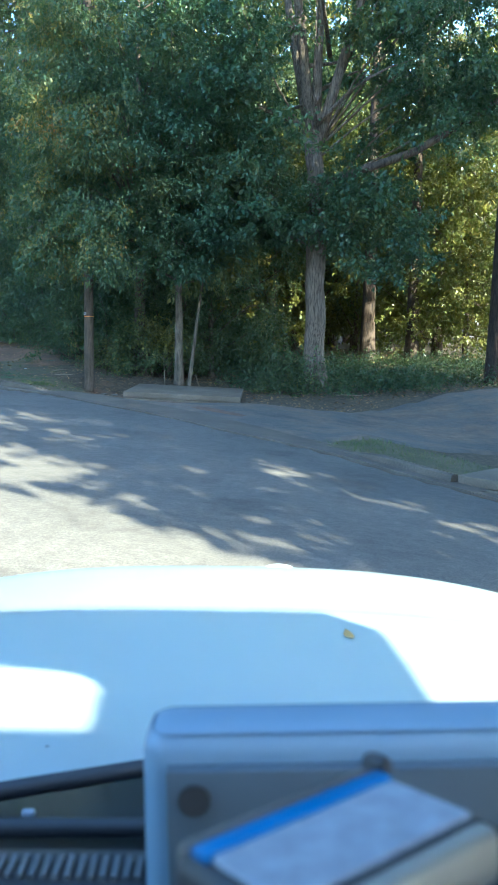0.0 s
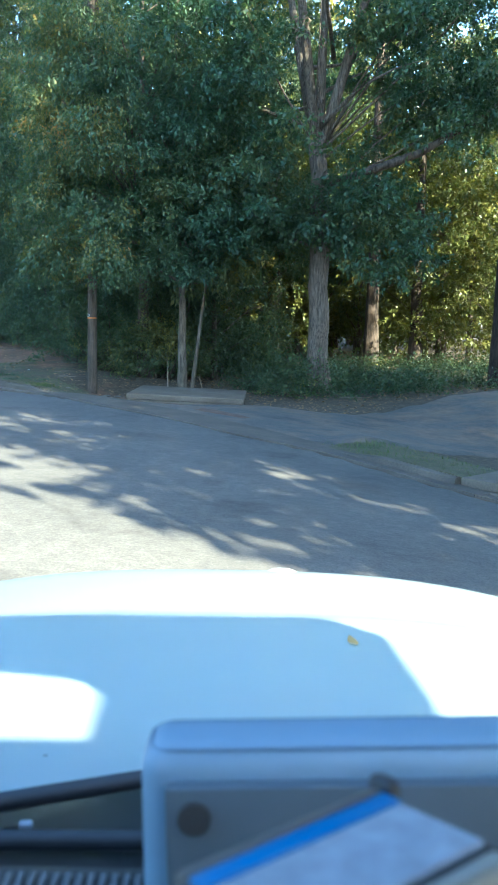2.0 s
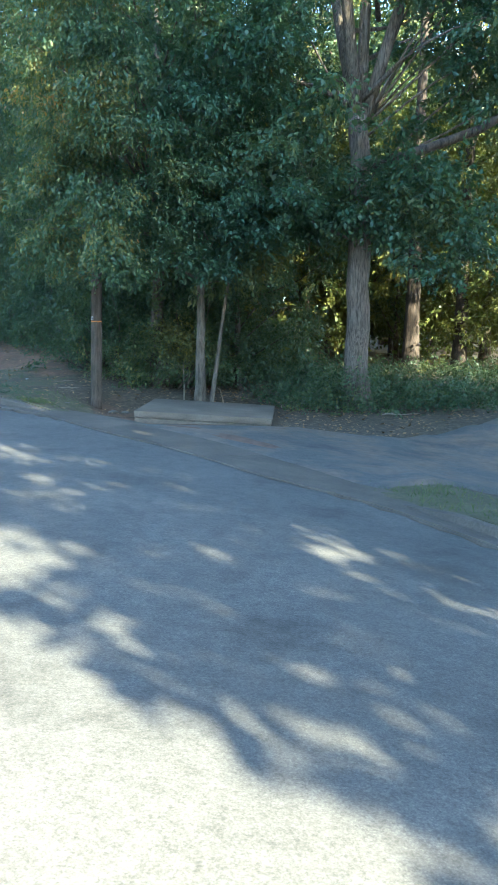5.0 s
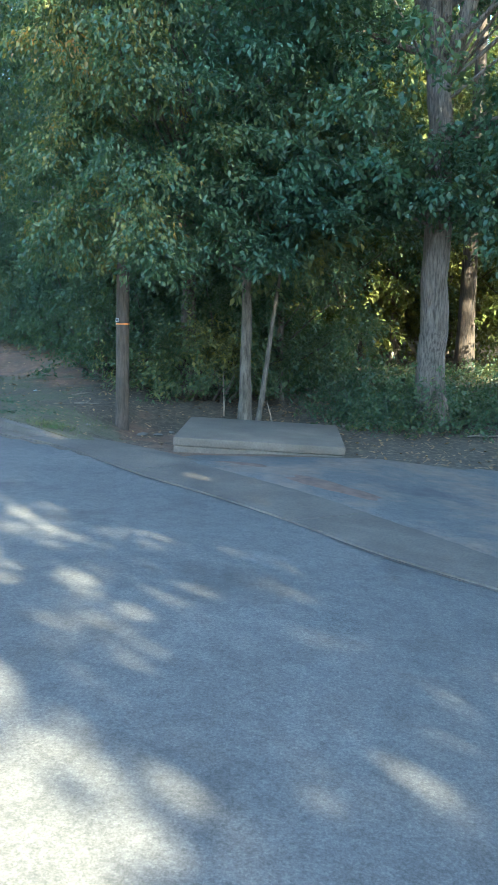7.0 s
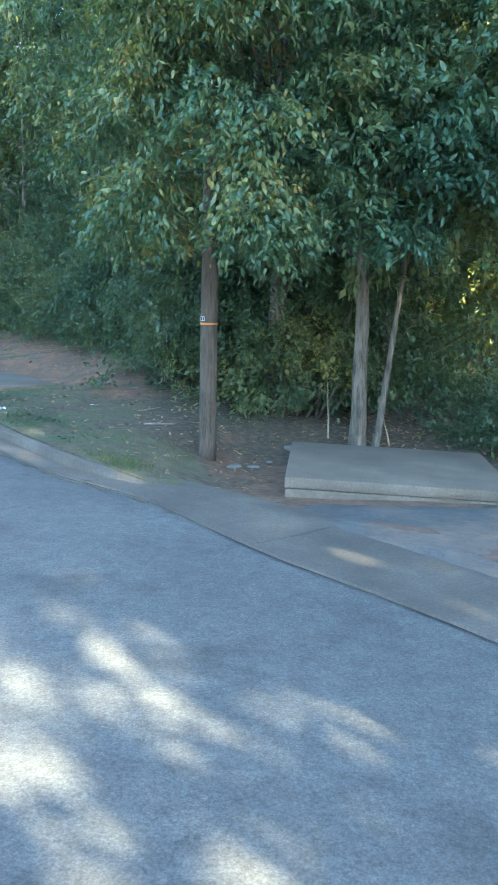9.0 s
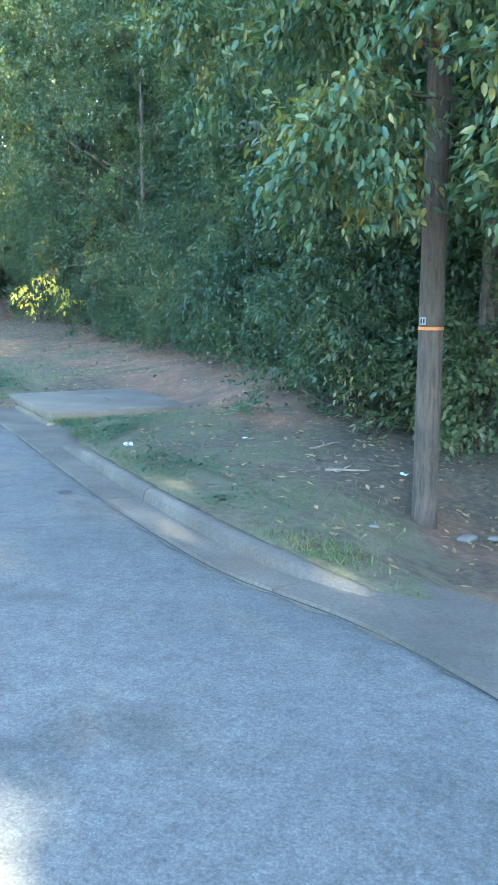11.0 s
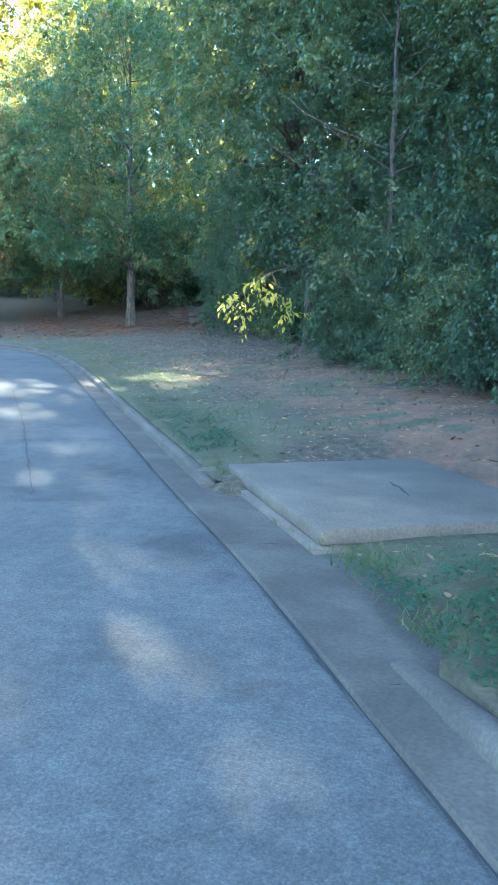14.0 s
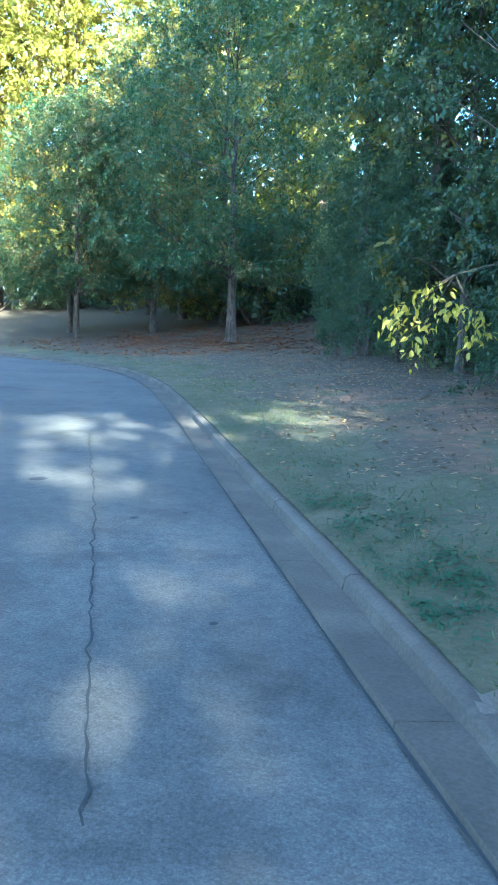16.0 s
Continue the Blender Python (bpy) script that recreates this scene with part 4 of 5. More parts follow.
# low ivy and seedlings on the forest floor
iv = np.random.default_rng(91)
floor = [(x, y, land(x, y) + iv.uniform(0.03, 0.22)) for x, y in zip(iv.uniform(1.6, 11, 420), iv.uniform(16.6, 27, 420)) if not inside(DRIVE, np.array([x]), np.array([y - 0.8]))[0]]
floor += [(x, y, land(x, y) + iv.uniform(0.02, 0.15)) for x, y in [(3.97 + iv.normal() * 0.7, 18.3 + iv.normal() * 0.5) for _ in range(30)]]
floor += [(x, y, land(x, y) + iv.uniform(0.02, 0.2)) for x, y in zip(iv.uniform(1.9, 6.5, 150), iv.uniform(15.7, 17.6, 150)) if abs(x - 3.6) + abs(y - 16.7) > 0.4]
floor += [(3.6 + iv.normal() * 0.35 - 0.2, 16.45 + iv.normal() * 0.2, land(3.6, 16.5) + iv.uniform(0.05, 0.9)) for _ in range(26)]
tagged(new("ground_ivy", quads_mesh("ground_ivy", leaf_cloud(iv, floor, 0.45, 9, 8, 0.085, -0.1, 0.25), M_LEAF_DEEP)), "low ivy and seedlings on the forest floor", "ivy", kind="stuff")

# far woods all round
q = []
ring = np.random.default_rng(77)
for k in range(5200):
    w = ring.uniform(-math.pi, math.pi)
    r = 112 + ring.uniform(0, 25)
    x, y = -10 + r * math.sin(w), 20 + r * math.cos(w)
    q.append((x, y, ring.uniform(0, 1) ** 1.3 * 19 + 1.5 * math.sin(w * 23)))
me = quads_mesh("far_woods", leaf_cloud(ring, q, 3.0, 4, 5, 1.5, 0.3, 0.8), M_LEAF)
tagged(new("far_woods", me), "far belt of leafy woods", "woods", kind="stuff")

# ---- utility pole ----
pole = tagged(new("utility_pole"), "weathered wooden utility pole with an orange band", "utility pole")
pole.matrix_world = pose(-2.15, 15.12, 0, 0, 0, 0)
v, f = tube([(0, 0, -0.3), (0, 0, 0), (0.01, 0.02, 3.5), (0.02, 0.04, 9.0)], [0.122, 0.118, 0.103, 0.086], 20, 0.01, np.random.default_rng(2))
ob = new("shaft", mesh_from("shaft", v, f, M_POLE, True))
ob.parent = pole

# ---- the vehicle, parked at the start ----
M_PAINT = plain("white_paint", (0.60, 0.70, 0.72), 0.28, 0.0, 0.03, 3.0, 0.6)
M_PLASTIC = plain("black_plastic", (0.022, 0.024, 0.028), 0.55)
M_SOFT = plain("dark_rubber", (0.03, 0.03, 0.032), 0.8)
M_GREY = plain("grey_plastic", (0.175, 0.245, 0.325), 0.5)
M_GREY_DARK = plain("dark_grey_plastic", (0.10, 0.105, 0.11), 0.6)
M_SEAM = plain("seam_grey", (0.105, 0.150, 0.205), 0.6)
M_BLUE = plain("blue_plastic", (0.015, 0.13, 0.36), 0.35)
M_PALE = plain("pale_label", (0.30, 0.335, 0.40), 0.4, 0.0, 0.35, 60.0)
M_SHADED_FRONT = plain("shaded_plastic", (0.085, 0.105, 0.125), 0.6)
M_SILVER = plain("silver_rim", (0.40, 0.39, 0.36), 0.35, 0.6)
M_RIM = plain("worn_rim", (0.10, 0.092, 0.08), 0.5)
M_RUBBER = plain("tyre_rubber", (0.025, 0.025, 0.026), 0.85)
M_LAMP = plain("lamp_lens", (0.7, 0.72, 0.75), 0.1)

van = tagged(new("delivery_van"), "white delivery van standing on the asphalt road", "van")
VAN = pose(1.06, -6.95, 1.60, 0, 0, -1.8)
van.matrix_world = VAN


def hood_z(x, y):
    ridge = 0.010 * step01(abs(x + 0.03), 0.30, 0.36) * 0 + 0.008 * (1 - float(step01(y, 1.60, 1.68))) * (abs(x) < 2)
    return -0.512 - 0.072 * ((y - 0.93) / 1.15) ** 1.7 - 0.12 * min(abs((x + 0.04) / 0.9), 1.25) ** 3.0 - 0.6 * max(0, y - 2.06) ** 1.8 + ridge


bm = bmesh.new()
xs, ys = np.linspace(-0.94, 1.36, 47), np.r_[np.linspace(0.93, 2.2, 45), np.linspace(2.22, 2.5, 9)]


def hood_row(x, y):
    back = min(1.0, max(0.80, 0.915 + 0.27 * (x + 0.3)))       # the rear edge runs aslant under the wiper
    y = back + (y - 0.93) * (2.5 - back) / (2.5 - 0.93)
    return x, y - 0.10 * (x + 0.03) ** 2 * float(step01(y, 1.2, 2.2)), hood_z(x, max(0.93, y))


rows = [[bm.verts.new(hood_row(x, y)) for x in xs] for y in ys]
for a, b in zip(rows, rows[1:]):
    for i in range(len(xs) - 1):
        bm.faces.new((a[i], a[i + 1], b[i + 1], b[i]))
bmesh.ops.solidify(bm, geom=bm.faces[:], thickness=0.02)
hood = part("hood", bm, M_PAINT, van)
bm = bmesh.new()
bmesh.ops.create_uvsphere(bm, u_segments=20, v_segments=10, radius=0.044, matrix=Matrix.Translation((0.082, 2.17, -0.617)) @ Matrix.Diagonal((1, 0.5, 0.42, 1)))
part("hood_badge", bm, M_PAINT, hood, "small raised oval badge")
part("front_body", box_bm(-0.95, 1.40, 1.0, 2.38, -1.50, -0.80, 0.06), M_PAINT, van)
part("bumper", box_bm(-0.96, 1.42, 2.30, 2.50, -1.55, -1.18, 0.05), M_PLASTIC, van)
part("grille", box_bm(-0.3, 0.75, 2.36, 2.41, -1.12, -0.88, 0.015), M_PLASTIC, van)
for x in (-0.72, 1.16):
    part("headlight", box_bm(x - 0.13, x + 0.13, 2.32, 2.42, -1.1, -0.88, 0.03), M_LAMP, van)
# unseen roof, sized so that its shadow falls on the hood
bm = box_bm(-0.92, 1.38, 0.04, 0.23, 0.27, 0.33, 0.0)
bmesh.ops.bevel(bm, geom=[e for e in bm.edges if abs(e.verts[0].co.z - e.verts[1].co.z) > 0.03 and e.verts[0].co.y > 0.1], offset=0.012, segments=6, profile=0.5, affect="EDGES")
for x0, x1, y0, y1 in ((-0.92, -0.2, -0.28, 0.04), (1.0, 1.38, -0.28, 0.04), (-0.92, 1.38, -3.3, -0.28)):     # round an unseen opening, added to let a sun patch onto the hood
    bmesh.ops.create_cube(bm, size=1.0, matrix=Matrix.Translation(((x0 + x1) / 2, (y0 + y1) / 2, 0.30)) @ Matrix.Diagonal((x1 - x0, y1 - y0, 0.06, 1)))
for z0, z1 in ((0.27, 0.33),):          # rounded corner of the added opening, shaped after the sun patch
    low, high = ([bm.verts.new((x, y, z)) for x, y in ((1.0, 0.04), (0.72, 0.04), (0.87, 0.0), (0.95, -0.06), (1.0, -0.15))] for z in (z0, z1))
    bm.faces.new(low), bm.faces.new(high)
    for k in range(5):
        bm.faces.new((low[k], low[(k + 1) % 5], high[(k + 1) % 5], high[k]))
part("roof", bm, M_PAINT, van)
for x0, x1 in ((-0.98, -0.92), (1.36, 1.42)):
    part("side_panel", box_bm(x0, x1, -3.3, -0.75, -1.5, 0.25, 0.02, 2), M_PAINT, van)
    door = part("door", box_bm(x0, x1, -0.72, 0.95, -1.5, -0.5, 0.02, 2), M_PAINT, van)
    part("door_handle", box_bm(x0 - 0.02 if x0 < 0 else x1, x0 if x0 < 0 else x1 + 0.02, -0.6, -0.45, -0.68, -0.64, 0.006, 1), M_PLASTIC, door)
part("rear_panel", box_bm(-0.92, 1.36, -3.34, -3.28, -1.5, 0.25, 0.02, 2), M_PAINT, van)
part("floor_pan", box_bm(-0.92, 1.36, -3.28, 0.95, -1.5, -1.44, 0.01, 1), M_PLASTIC, van)
part("cowl", box_bm(-0.9, 1.36, 0.66, 1.06, -0.66, -0.552, 0.015, 2), M_PLASTIC, van)
dash = part("dashboard", box_bm(-0.88, 1.40, 0.26, 0.655, -0.68, -0.40, 0.03), M_PLASTIC, van)
for k in range(44):
    x = -0.34 + k * 0.0085
    part("vent_slat", box_bm(x, x + 0.004, 0.596, 0.622, -0.401, -0.396, 0.0), M_GREY_DARK, dash)
for pts in ([(-0.75, 0.83, -0.525), (-0.3, 0.905, -0.513), (-0.10, 0.955, -0.500), (0.2, 0.99, -0.492)], [(-0.80, 0.868, -0.533), (-0.4, 0.872, -0.530), (0.0, 0.878, -0.526), (0.4, 0.89, -0.52)]):
    v, f = tube(pts, [0.012, 0.011, 0.010, 0.007], 8)
    w = new("wiper_arm", mesh_from("wiper_arm", v, f, M_PLASTIC, True))
    w.parent = van
    v, f = tube([(p[0], p[1] + 0.018, p[2] - 0.012) for p in pts[1:]], [0.006, 0.006, 0.005], 6)
    ob = new("wiper_blade", mesh_from("wiper_blade", v, f, M_SOFT, True))
    ob.parent = w
part("washer_nozzle", box_bm(-0.238, -0.222, 1.003, 1.016, -0.522, -0.506, 0.003, 2), M_SOFT, hood, "small black washer nozzle")
part("label_tag", box_bm(-0.232, -0.218, 0.882, 0.890, -0.522, -0.514, 0.002, 1), M_PALE, van, "small pale tag on the wiper")


def wheel(x, y):
    rim_side = -1 if x < 0 else 1
    bm = bmesh.new()
    turn = Matrix.Translation((x, y, -1.49)) @ Matrix.Rotation(radians(90), 4, "Y")
    bmesh.ops.create_cone(bm, cap_ends=True, segments=40, radius1=0.335, radius2=0.335, depth=0.21, matrix=turn)
    bmesh.ops.bevel(bm, geom=[e for e in bm.edges if len(e.link_faces) == 2 and e.calc_face_angle(0) > 0.8], offset=0.035, segments=4, profile=0.5, affect="EDGES")
    w = part("wheel", bm, M_RUBBER, van, "black rubber tyre")
    bm = bmesh.new()
    bmesh.ops.create_cone(bm, cap_ends=True, segments=32, radius1=0.2, radius2=0.17, depth=0.03, matrix=Matrix.Translation((x + rim_side * 0.105, y, -1.49)) @ Matrix.Rotation(radians(90 * rim_side), 4, "Y"))
    part("rim", bm, M_SILVER, w, "silver steel rim")


for x in (-0.86, 1.3):
    wheel(x, 1.6)
    wheel(x, -2.2)

box = tagged(new("terminal_box"), "grey plastic terminal box standing on the dashboard", "box")
box.matrix_world = VAN @ Matrix.Translation((-0.0105, 0, -0.0042)) @ Matrix.Rotation(radians(-2.0), 4, "Y")      # stands a little askew
bm = box_bm(-0.070, 0.36, 0.570, 0.640, -0.408, -0.276)
for v in bm.verts:
    if v.co.z > -0.3 and v.co.y < 0.6:
        v.co.y += 0.012                    # the front leans back a little
bmesh.ops.bevel(bm, geom=bm.edges[:], offset=0.018, segments=6, profile=0.5, affect="EDGES")
part("case", bm, M_GREY, box)
bm = box_bm(-0.0648, 0.3548, 0.5868, 0.6348, -0.2799, -0.2790)
bmesh.ops.bevel(bm, geom=[e for e in bm.edges if abs(e.verts[0].co.z - e.verts[1].co.z) > 0.0005], offset=0.018, segments=6, profile=0.5, affect="EDGES")
part("lid_seam", bm, M_SEAM, box, "dark seam round the lid")
bm = bmesh.new()
bmesh.ops.create_cone(bm, cap_ends=True, segments=24, radius1=0.011, radius2=0.011, depth=0.004, matrix=Matrix.Translation((-0.033, 0.5665, -0.316)) @ Matrix.Rotation(radians(90), 4, "X"))
part("socket", bm, M_SOFT, box, "round dark socket")
# darker sheet stands in for the shade on the case's lower front
part("shaded_front", box_bm(-0.052, 0.345, 0.5685, 0.580, -0.398, -0.296, 0.002, 2), M_SHADED_FRONT, box, "lower front, its shade put into a darker colour")

# hand-held scanner on its cradle
scanner = tagged(new("handheld_scanner"), "hand-held scanner with a pale screen and blue edge", "scanner")
L, T, R = Vector((-0.024, 0.371, -0.232)), Vector((0.069, 0.442, -0.231)), Vector((0.106, 0.394, -0.224))
e1 = (T - L).normalized()
e2 = (R - T - e1 * (R - T).dot(e1)).normalized()
e3 = e2.cross(e1)
if e3.z < 0:
    e3 = -e3
at = T - e1 * 0.058 + e2 * 0.033
scanner.matrix_world = VAN @ Matrix(((e1.x, e2.x, e3.x, at.x), (e1.y, e2.y, e3.y, at.y), (e1.z, e2.z, e3.z, at.z), (0, 0, 0, 1)))
part("body", box_bm(-0.064, 0.064, -0.040, 0.046, -0.030, -0.004, 0.007, 4), M_PLASTIC, scanner)
part("screen", box_bm(-0.055, 0.057, -0.020, 0.031, -0.005, -0.001, 0.001, 1), M_PALE, scanner, "pale smudged screen")
part("blue_edge", box_bm(-0.058, 0.059, -0.033, -0.0205, -0.006, 0.0, 0.002, 2), M_BLUE, scanner, "bright blue plastic strip")
part("side_rim", box_bm(-0.064, 0.058, 0.034, 0.048, -0.028, -0.002, 0.006, 4), M_SILVER, scanner, "worn silver side rim")
part("upper_rim", box_bm(-0.060, 0.062, -0.043, -0.0345, -0.014, -0.001, 0.004, 3), M_RIM, scanner, "worn grey-brown rim")
part("clip", box_bm(0.060, 0.070, -0.047, -0.030, -0.03, 0.004, 0.004, 3), M_PLASTIC, scanner, "black clip")
part("cradle", box_bm(-0.05, 0.05, -0.03, 0.03, -0.145, -0.031, 0.008, 2), M_SOFT, scanner, "dark cradle")

# utility pole fittings
M_ORANGE = plain("orange_band", (0.62, 0.20, 0.03), 0.5)
M_WHITE = plain("white_tag", (0.42, 0.41, 0.39), 0.6)
bm = bmesh.new()
bmesh.ops.create_cone(bm, cap_ends=False, segments=28, radius1=0.1165, radius2=0.116, depth=0.028, matrix=Matrix.Translation((0.005, 0.009, 1.64)))
bmesh.ops.solidify(bm, geom=bm.faces[:], thickness=0.004)
part("band", bm, M_ORANGE, pole, "orange plastic band")
tag = part("tag", box_bm(-0.100, -0.046, -0.106, -0.080, 1.675, 1.74, 0.003, 1), M_WHITE, pole, "small white tag")
for x in (-0.094, -0.071):
    part("tag_bar", box_bm(x, x + 0.013, -0.1085, -0.1055, 1.685, 1.73, 0.0), M_PLASTIC, tag)

# ---- grass and fallen leaves ----
def scatter(rng, n, x0, x1, y0, y1, keep):
    x, y = rng.uniform(x0, x1, n), rng.uniform(y0, y1, n)
    s = across(x, y)
    patch = np.array([noise.noise(Vector((a * 0.55, b * 0.55, 2.0))) for a, b in zip(x, y)])
    patch = patch + 0.6 * np.array([noise.noise(Vector((a * 2.1, b * 2.1, 7.0))) for a, b in zip(x, y)])
    k = keep(x, y, s, patch, rng.uniform(0, 1, n))
    return x[k], y[k], verge_z(x[k], y[k], s[k])


def blades(rng, x, y, z, size, lean):
    n = len(x)
    base = np.stack([x, y, z - 0.01], 1)
    w = rng.uniform(0, 2 * math.pi, n)
    side = np.stack([np.cos(w), np.sin(w), 0 * w], 1) * (size * 0.09)
    tip = rng.normal(size=(n, 3)) * lean
    tip[:, 2] = 1
    tip *= (size * rng.uniform(0.5, 1.4, n))[:, None]
    return np.stack([base - side, base + side, base + tip * 0.6 + side * 0.7, base + tip], 1)


def flakes(rng, x, y, z, size):
    n = len(x)
    w = rng.uniform(0, 2 * math.pi, n)
    a = np.stack([np.cos(w), np.sin(w), rng.normal(size=n) * 0.25], 1) * (size * rng.uniform(0.5, 1.3, n))[:, None]
    b = np.stack([-np.sin(w), np.cos(w), rng.normal(size=n) * 0.3], 1) * (size * rng.uniform(0.25, 0.5, n))[:, None]
    c = np.stack([x, y, z + 0.018], 1)
    return np.stack([c - a, c + b, c + a, c - b], 1)


rs = np.random.default_rng(61)
g = scatter(rs, 260000, -27, 5.5, 4, 48, lambda x, y, s, p, r: (s > 0.02) & (s < 6) & (r < np.clip(0.62 - 0.3 * s + 1.1 * p + 0.15 * (y > 24), 0.02, 0.85)) & ~((x > -2.3) & (x < 2.6)) & (np.hypot(x + 7.3, y - 21.5) > 1.5)
            & ((x < 0) | (s < 1.6)))
tx, ty, sz = [], [], []
for x, y, n, r in [(-9.2, 22.12, 260, 0.16), (-2.95, 12.95, 420, 0.22), (-3.3, 13.3, 300, 0.25), (-6.35, 17.75, 260, 0.2), (-7.0, 18.9, 200, 0.2), (-5.2, 16.1, 240, 0.25), (-8.3, 19.9, 140, 0.15), (3.4, 7.3, 200, 0.3)]:
    tx += list(x + rs.normal(size=n) * r)
    ty += list(y + rs.normal(size=n) * r)
tx, ty = np.array(tx), np.array(ty)
ok = across(tx, ty) > 0.03
tx, ty = tx[ok], ty[ok]
tufts = blades(rs, tx, ty, verge_z(tx, ty, across(tx, ty)), 0.062, 0.7)
tagged(new("grass", quads_mesh("grass", np.concatenate([blades(rs, *g, 0.06, 0.6), tufts]), M_GRASS)), "short sparse grass on the verge", "grass", kind="stuff")
wd = np.random.default_rng(66)
spots = [(-6.4, 18.55, 0.42, 60), (-5.9, 18.3, 0.3, 40), (-6.7, 18.2, 0.25, 30), (-9.9, 23.2, 0.3, 45), (-10.2, 23.9, 0.35, 50), (-10.9, 24.9, 0.45, 60), (-11.6, 25.8, 0.4, 45), (-6.0, 17.5, 0.35, 45), (-5.1, 16.4, 0.4, 50), (-4.5, 15.7, 0.35, 40), (-3.8, 14.4, 0.35, 35), (-12.6, 27.4, 0.5, 40), (-14.6, 31.0, 0.6, 40)]
wx, wy = (np.concatenate([c[k] + wd.normal(size=c[3] * 30) * c[2] for c in spots]) for k in (0, 1))
ws = across(wx, wy)
ok = (ws > 0.05) & (np.hypot(wx + 7.75, wy - 21.3) > 1.9) & (np.array([noise.noise(Vector((a * 3.1, b * 3.1, 5.0))) for a, b in zip(wx, wy)]) > wd.uniform(-0.35, 0.3, len(wx)))
wx, wy, ws = wx[ok], wy[ok], ws[ok]
weeds = flakes(wd, wx, wy, verge_z(wx, wy, ws) + wd.uniform(0.0, 0.035, len(wx)), 0.024)
tagged(new("low_weeds", quads_mesh("low_weeds", weeds, M_WEED)), "low green weeds in patches on the verge", "weeds", kind="stuff")
g = scatter(rs, 130000, -30, 14, 12, 60, lambda x, y, s, p, r: (s > 0.3) & (s < 22) & (r < np.clip(0.12 + 0.12 * s - 0.3 * p, 0.04, 0.85)) & (np.hypot(x + 7.3, y - 21.5) > 1.9) & ~inside(DRIVE, x, y) & ~((np.abs(x - 0.2) < 1.5) & (np.abs(y - 14.4) < 1.6)))
tagged(new("fallen_leaves", quads_mesh("fallen_leaves", flakes(rs, *g, 0.05), M_LITTER)), "dry brown leaves fallen on the soil", "leaves", kind="stuff")

# fallen leaves that also darken and fleck the ground under the maple, as shade and sun would
rust = np.random.default_rng(68)
g = scatter(rust, 60000, -44, -17, 49, 68, lambda x, y, s, p, r: (s > 1.5) & (r < np.clip(0.5 + 0.8 * p, 0.1, 0.95)) & (np.hypot(x + 29, y - 57.5) < rust.uniform(3, 13, len(x))))
tagged(new("rust_leaves", quads_mesh("rust_leaves", flakes(rust, *g, 0.085), M_RUST)), "fallen maple leaves, shade and sun flecks put into their tints", "leaves", kind="stuff")

# ---- small things on the ground ----
M_STONE = plain("pale_stone", (0.20, 0.18, 0.15), 0.9, 0.0, 0.35, 9.0)
M_DRY = plain("dry_leaf", (0.42, 0.30, 0.10), 0.8)
M_PAPER = plain("paper", (0.62, 0.66, 0.68), 0.7)
M_STICK = plain("dry_wood", (0.30, 0.24, 0.17), 0.9, 0.0, 0.4, 20.0)


def stone(x, y, r, seed):
    q = np.random.default_rng(seed)
    bm = bmesh.new()
    bmesh.ops.create_icosphere(bm, subdivisions=2, radius=r)
    for v in bm.verts:
        v.co = Vector((v.co.x * 1.3, v.co.y, v.co.z * 0.4)) * (1 + 0.25 * noise.noise(v.co * 9 + Vector((seed, 0, 0))))
    ob = part("flat_stone", bm, M_STONE)
    ob.matrix_world = pose(x, y, land(x, y) + r * 0.15, 0, 0, q.uniform(0, 360))
    return tagged(ob, "pale flat stone lying on the soil", "stone", "stones by the pole")


for i, (x, y, r) in enumerate([(-1.77, 14.91, 0.09), (-1.52, 14.95, 0.07), (-1.3, 15.3, 0.05), (-0.95, 16.25, 0.12), (-2.6, 14.3, 0.04), (-3.0, 15.9, 0.04)]):
    stone(x, y, r, i)


def scrap(x, y, size, seed):
    q = np.random.default_rng(seed)
    bm = bmesh.new()
    bmesh.ops.create_grid(bm, x_segments=6, y_segments=5, size=size)
    for v in bm.verts:
        v.co.z = abs(q.normal()) * size * 0.35
        v.co.y *= 0.6
    ob = part("paper_scrap", bm, M_PAPER, smooth=False)
    ob.matrix_world = pose(x, y, land(x, y) + 0.005, 0, 0, q.uniform(0, 360))
    return tagged(ob, "crumpled pale scrap of paper on the verge", "litter", "paper scraps")


for i, (x, y, r) in enumerate([(-2.33, 16.2, 0.06), (-5.53, 17.03, 0.075), (-4.2, 17.5, 0.035)]):
    scrap(x, y, r, 10 + i)


def stick(x, y, length, turn, seed):
    q = np.random.default_rng(seed)
    pts = [(length * (k / 5 - 0.5), q.normal() * 0.03 * length, 0.02 + abs(q.normal()) * 0.03 * length) for k in range(6)]
    v, f = tube(pts, [0.016, 0.015, 0.013, 0.012, 0.009, 0.006], 7)
    v2, f2 = tube([pts[2], (pts[2][0] + 0.2 * length, pts[2][1] + 0.16 * length, 0.06)], [0.010, 0.005], 6)
    ob = new("fallen_stick", mesh_from("fallen_stick", *joined([(v, f), (v2, f2)]), M_STICK, True))
    ob.matrix_world = pose(x, y, land(x, y), 0, 0, turn)
    return tagged(ob, "dry forked stick fallen on the litter", "stick", "fallen sticks")


for i, (x, y, ln, a) in enumerate([(2.95, 16.6, 1.0, 20), (4.4, 15.6, 0.9, 10), (2.2, 17.0, 0.8, -25), (-3.2, 17.1, 0.6, 60), (-4.4, 19.6, 0.7, 120), (1.9, 16.4, 0.6, 70), (-2.9, 15.9, 0.45, 5)]):
    stick(x, y, ln, a, 30 + i)


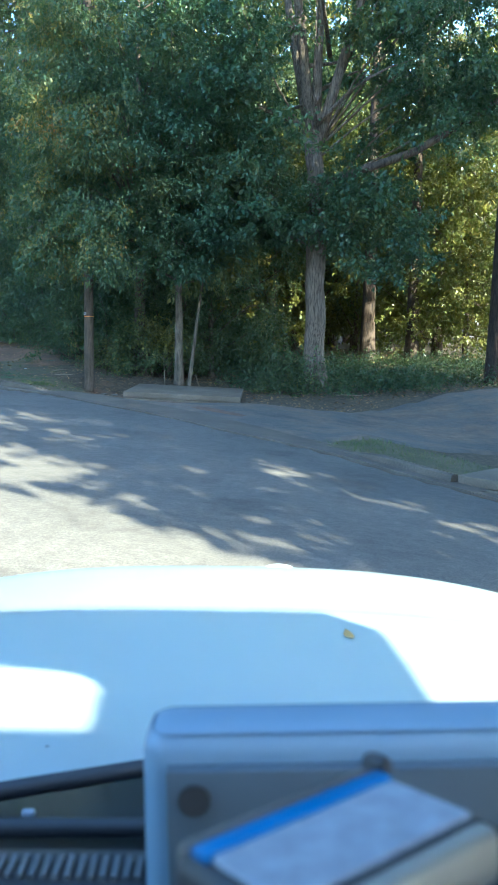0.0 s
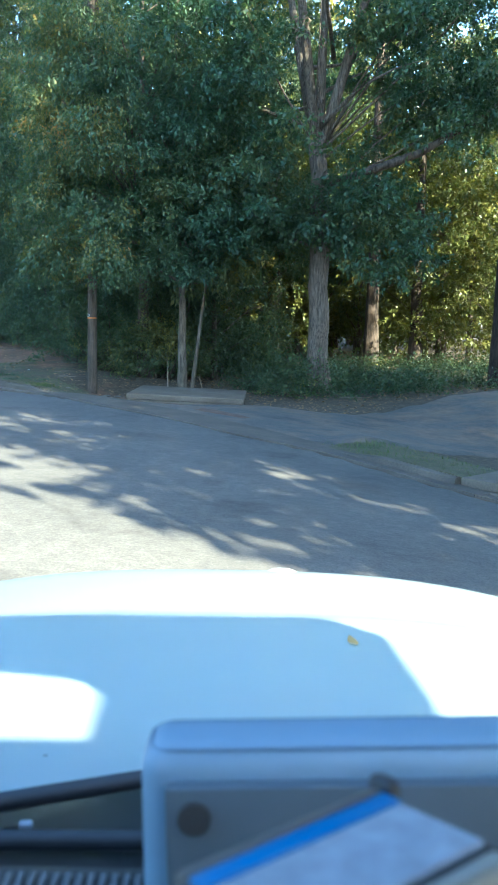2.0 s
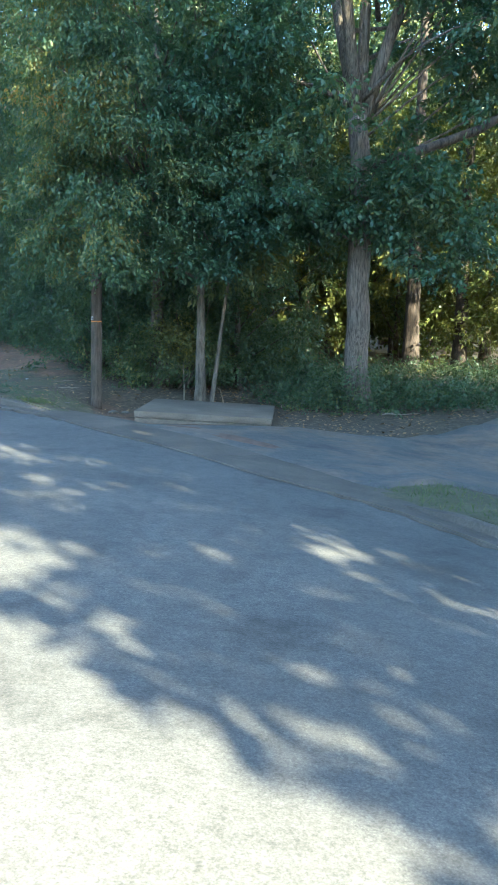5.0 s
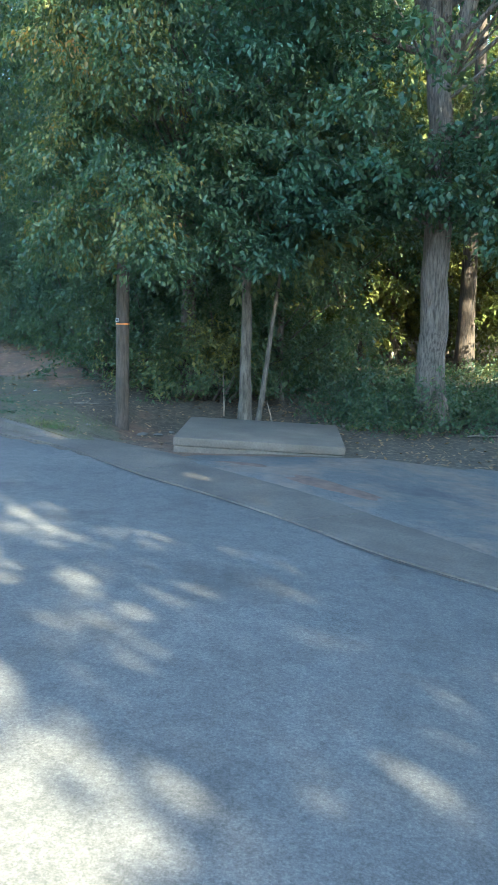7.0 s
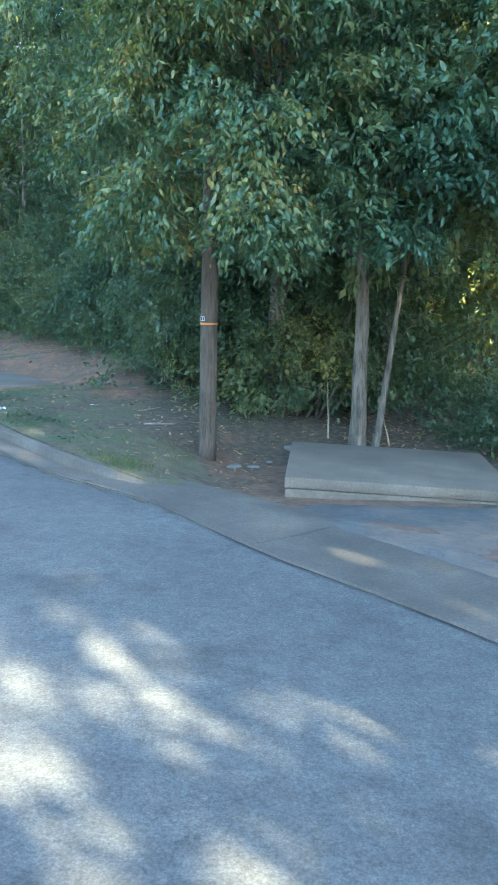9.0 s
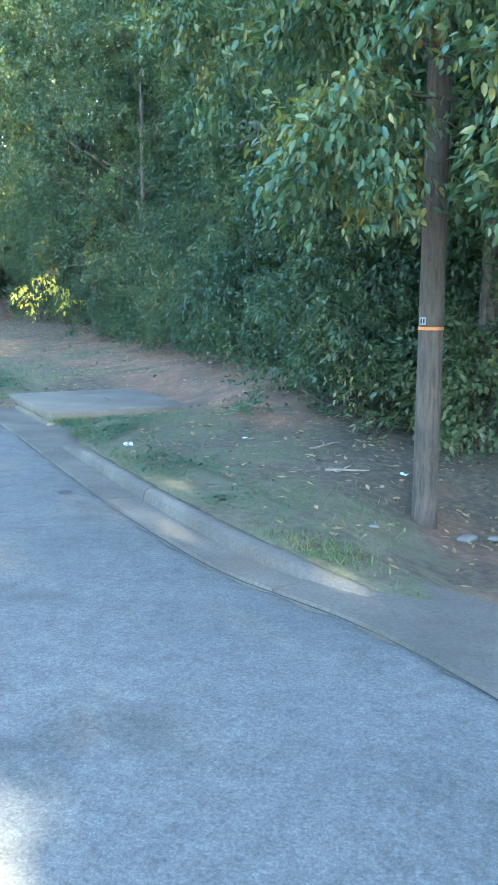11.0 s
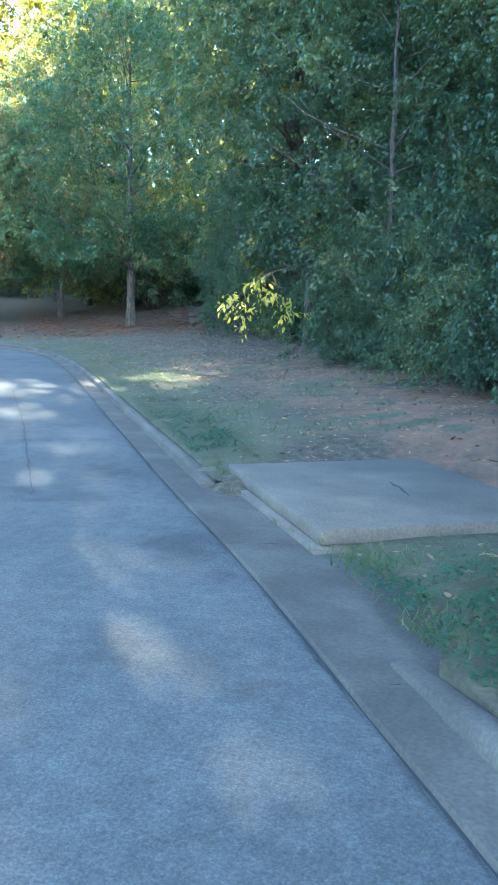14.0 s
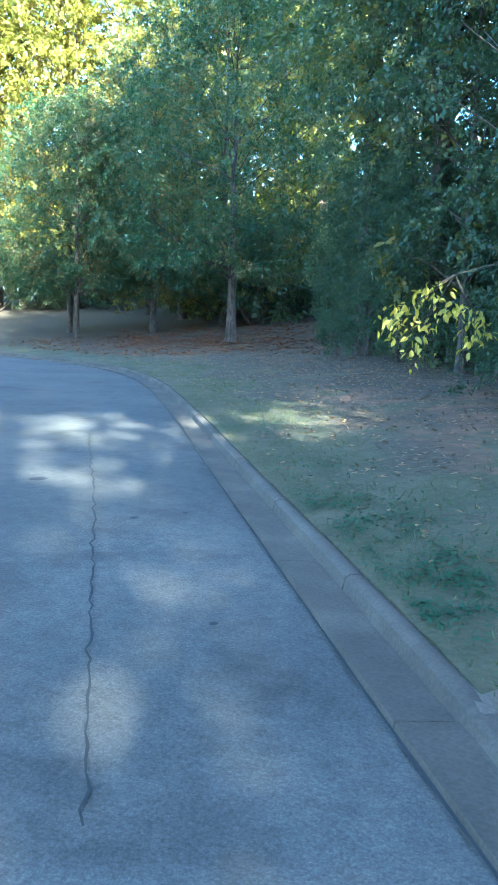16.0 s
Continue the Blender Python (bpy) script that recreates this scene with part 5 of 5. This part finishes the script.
def bare_stem(x, y, height, lean, seed):
    """A leafless sapling with two side shoots."""
    q = np.random.default_rng(seed)
    pts = [(lean[0] * k / 5 + q.normal() * 0.008, lean[1] * k / 5 + q.normal() * 0.008, -0.05 + (height + 0.05) * k / 5) for k in range(6)]
    pieces = [tube(pts, [0.020, 0.017, 0.015, 0.012, 0.009, 0.005], 7)]
    for k, w in ((3, 0.6), (4, -0.8)):
        pieces.append(tube([pts[k], (pts[k][0] + 0.25 * height * w, pts[k][1], pts[k][2] + 0.16 * height)], [0.007, 0.003], 5))
    ob = new("bare_sapling", mesh_from("bare_sapling", *joined(pieces), M_STICK, True))
    ob.matrix_world = pose(x, y, land(x, y))
    return tagged(ob, "thin pale leafless sapling at the wood's edge", "sapling", "bare saplings")


for i, (x, y, h, ln) in enumerate([(-0.42, 16.9, 0.85, (-0.03, 0.05)), (0.52, 16.7, 0.42, (-0.12, 0.0))]):
    bare_stem(x, y, h, ln, 70 + i)

# washed-out clay lying on the track's edge
M_CLAY = plain("red_clay", (0.170, 0.104, 0.066), 0.95, 0.0, 0.45, 7.0)


def clay_patch(x, y, length, width, seed):
    verts, faces = [(0, 0)], []
    w = np.linspace(0, 2 * math.pi, 33)[:-1]
    for ring_at in (0.35, 0.7, 1.0):
        for a in w:
            r = ring_at * (1 + 0.45 * noise.noise(Vector((1.5 * math.cos(a), 1.5 * math.sin(a), seed * 3.7))) + 0.15 * noise.noise(Vector((5 * math.cos(a), 5 * math.sin(a), seed))))
            verts.append((0.5 * length * r * math.cos(a), 0.5 * width * r * math.sin(a)))
    faces += [(0, 1 + k, 1 + (k + 1) % 32) for k in range(32)]
    for j in (0, 1):
        faces += [(1 + 32 * j + k, 33 + 32 * j + k, 33 + 32 * j + (k + 1) % 32, 1 + 32 * j + (k + 1) % 32) for k in range(32)]
    c, sn = math.cos(radians(-44)), math.sin(radians(-44))
    p = np.array([(x + a * c - b * sn, y + a * sn + b * c) for a, b in verts])
    over_s = across(p[:, 0], p[:, 1])
    z = verge_z(p[:, 0], p[:, 1], np.maximum(over_s, 0)) + 0.03 * step01(over_s, 0.0, 0.5) + 0.012 + rough_land(p[:, 0], p[:, 1], 0.012)
    z += np.r_[0.024, np.full(32, 0.022), np.full(32, 0.016), np.full(32, -0.008)]
    ob = new("clay_patch", mesh_from("clay_patch", [(a, b, float(h)) for (a, b), h in zip(p, z)], faces, M_CLAY, True))
    return tagged(ob, "red clay washed onto the dusty track", "clay", kind="structure")


clay_patch(-0.07, 11.35, 0.85, 0.5, 1)
clay_patch(1.05, 10.15, 1.5, 0.55, 2)

# a dry leaf blown onto the van's hood
bm = bmesh.new()
ring = [bm.verts.new((0.030 * math.cos(a) * (1.4 if abs(math.cos(a)) > 0.9 else 1.0), 0.014 * math.sin(a), 0.004 + 0.006 * math.cos(a) ** 2)) for a in np.linspace(0, 2 * math.pi, 13)[:-1]]
bm.faces.new(ring)
bmesh.ops.solidify(bm, geom=bm.faces[:], thickness=0.001)
leaf = part("dry_leaf", bm, M_DRY)
leaf.matrix_world = VAN @ Matrix.Translation((0.175, 1.45, hood_z(0.175, 1.45) + 0.001)) @ Matrix.Rotation(radians(100), 4, "Z") @ Matrix.Scale(0.6, 4)
tagged(leaf, "dry yellow leaf lying on the van's hood", "leaf")
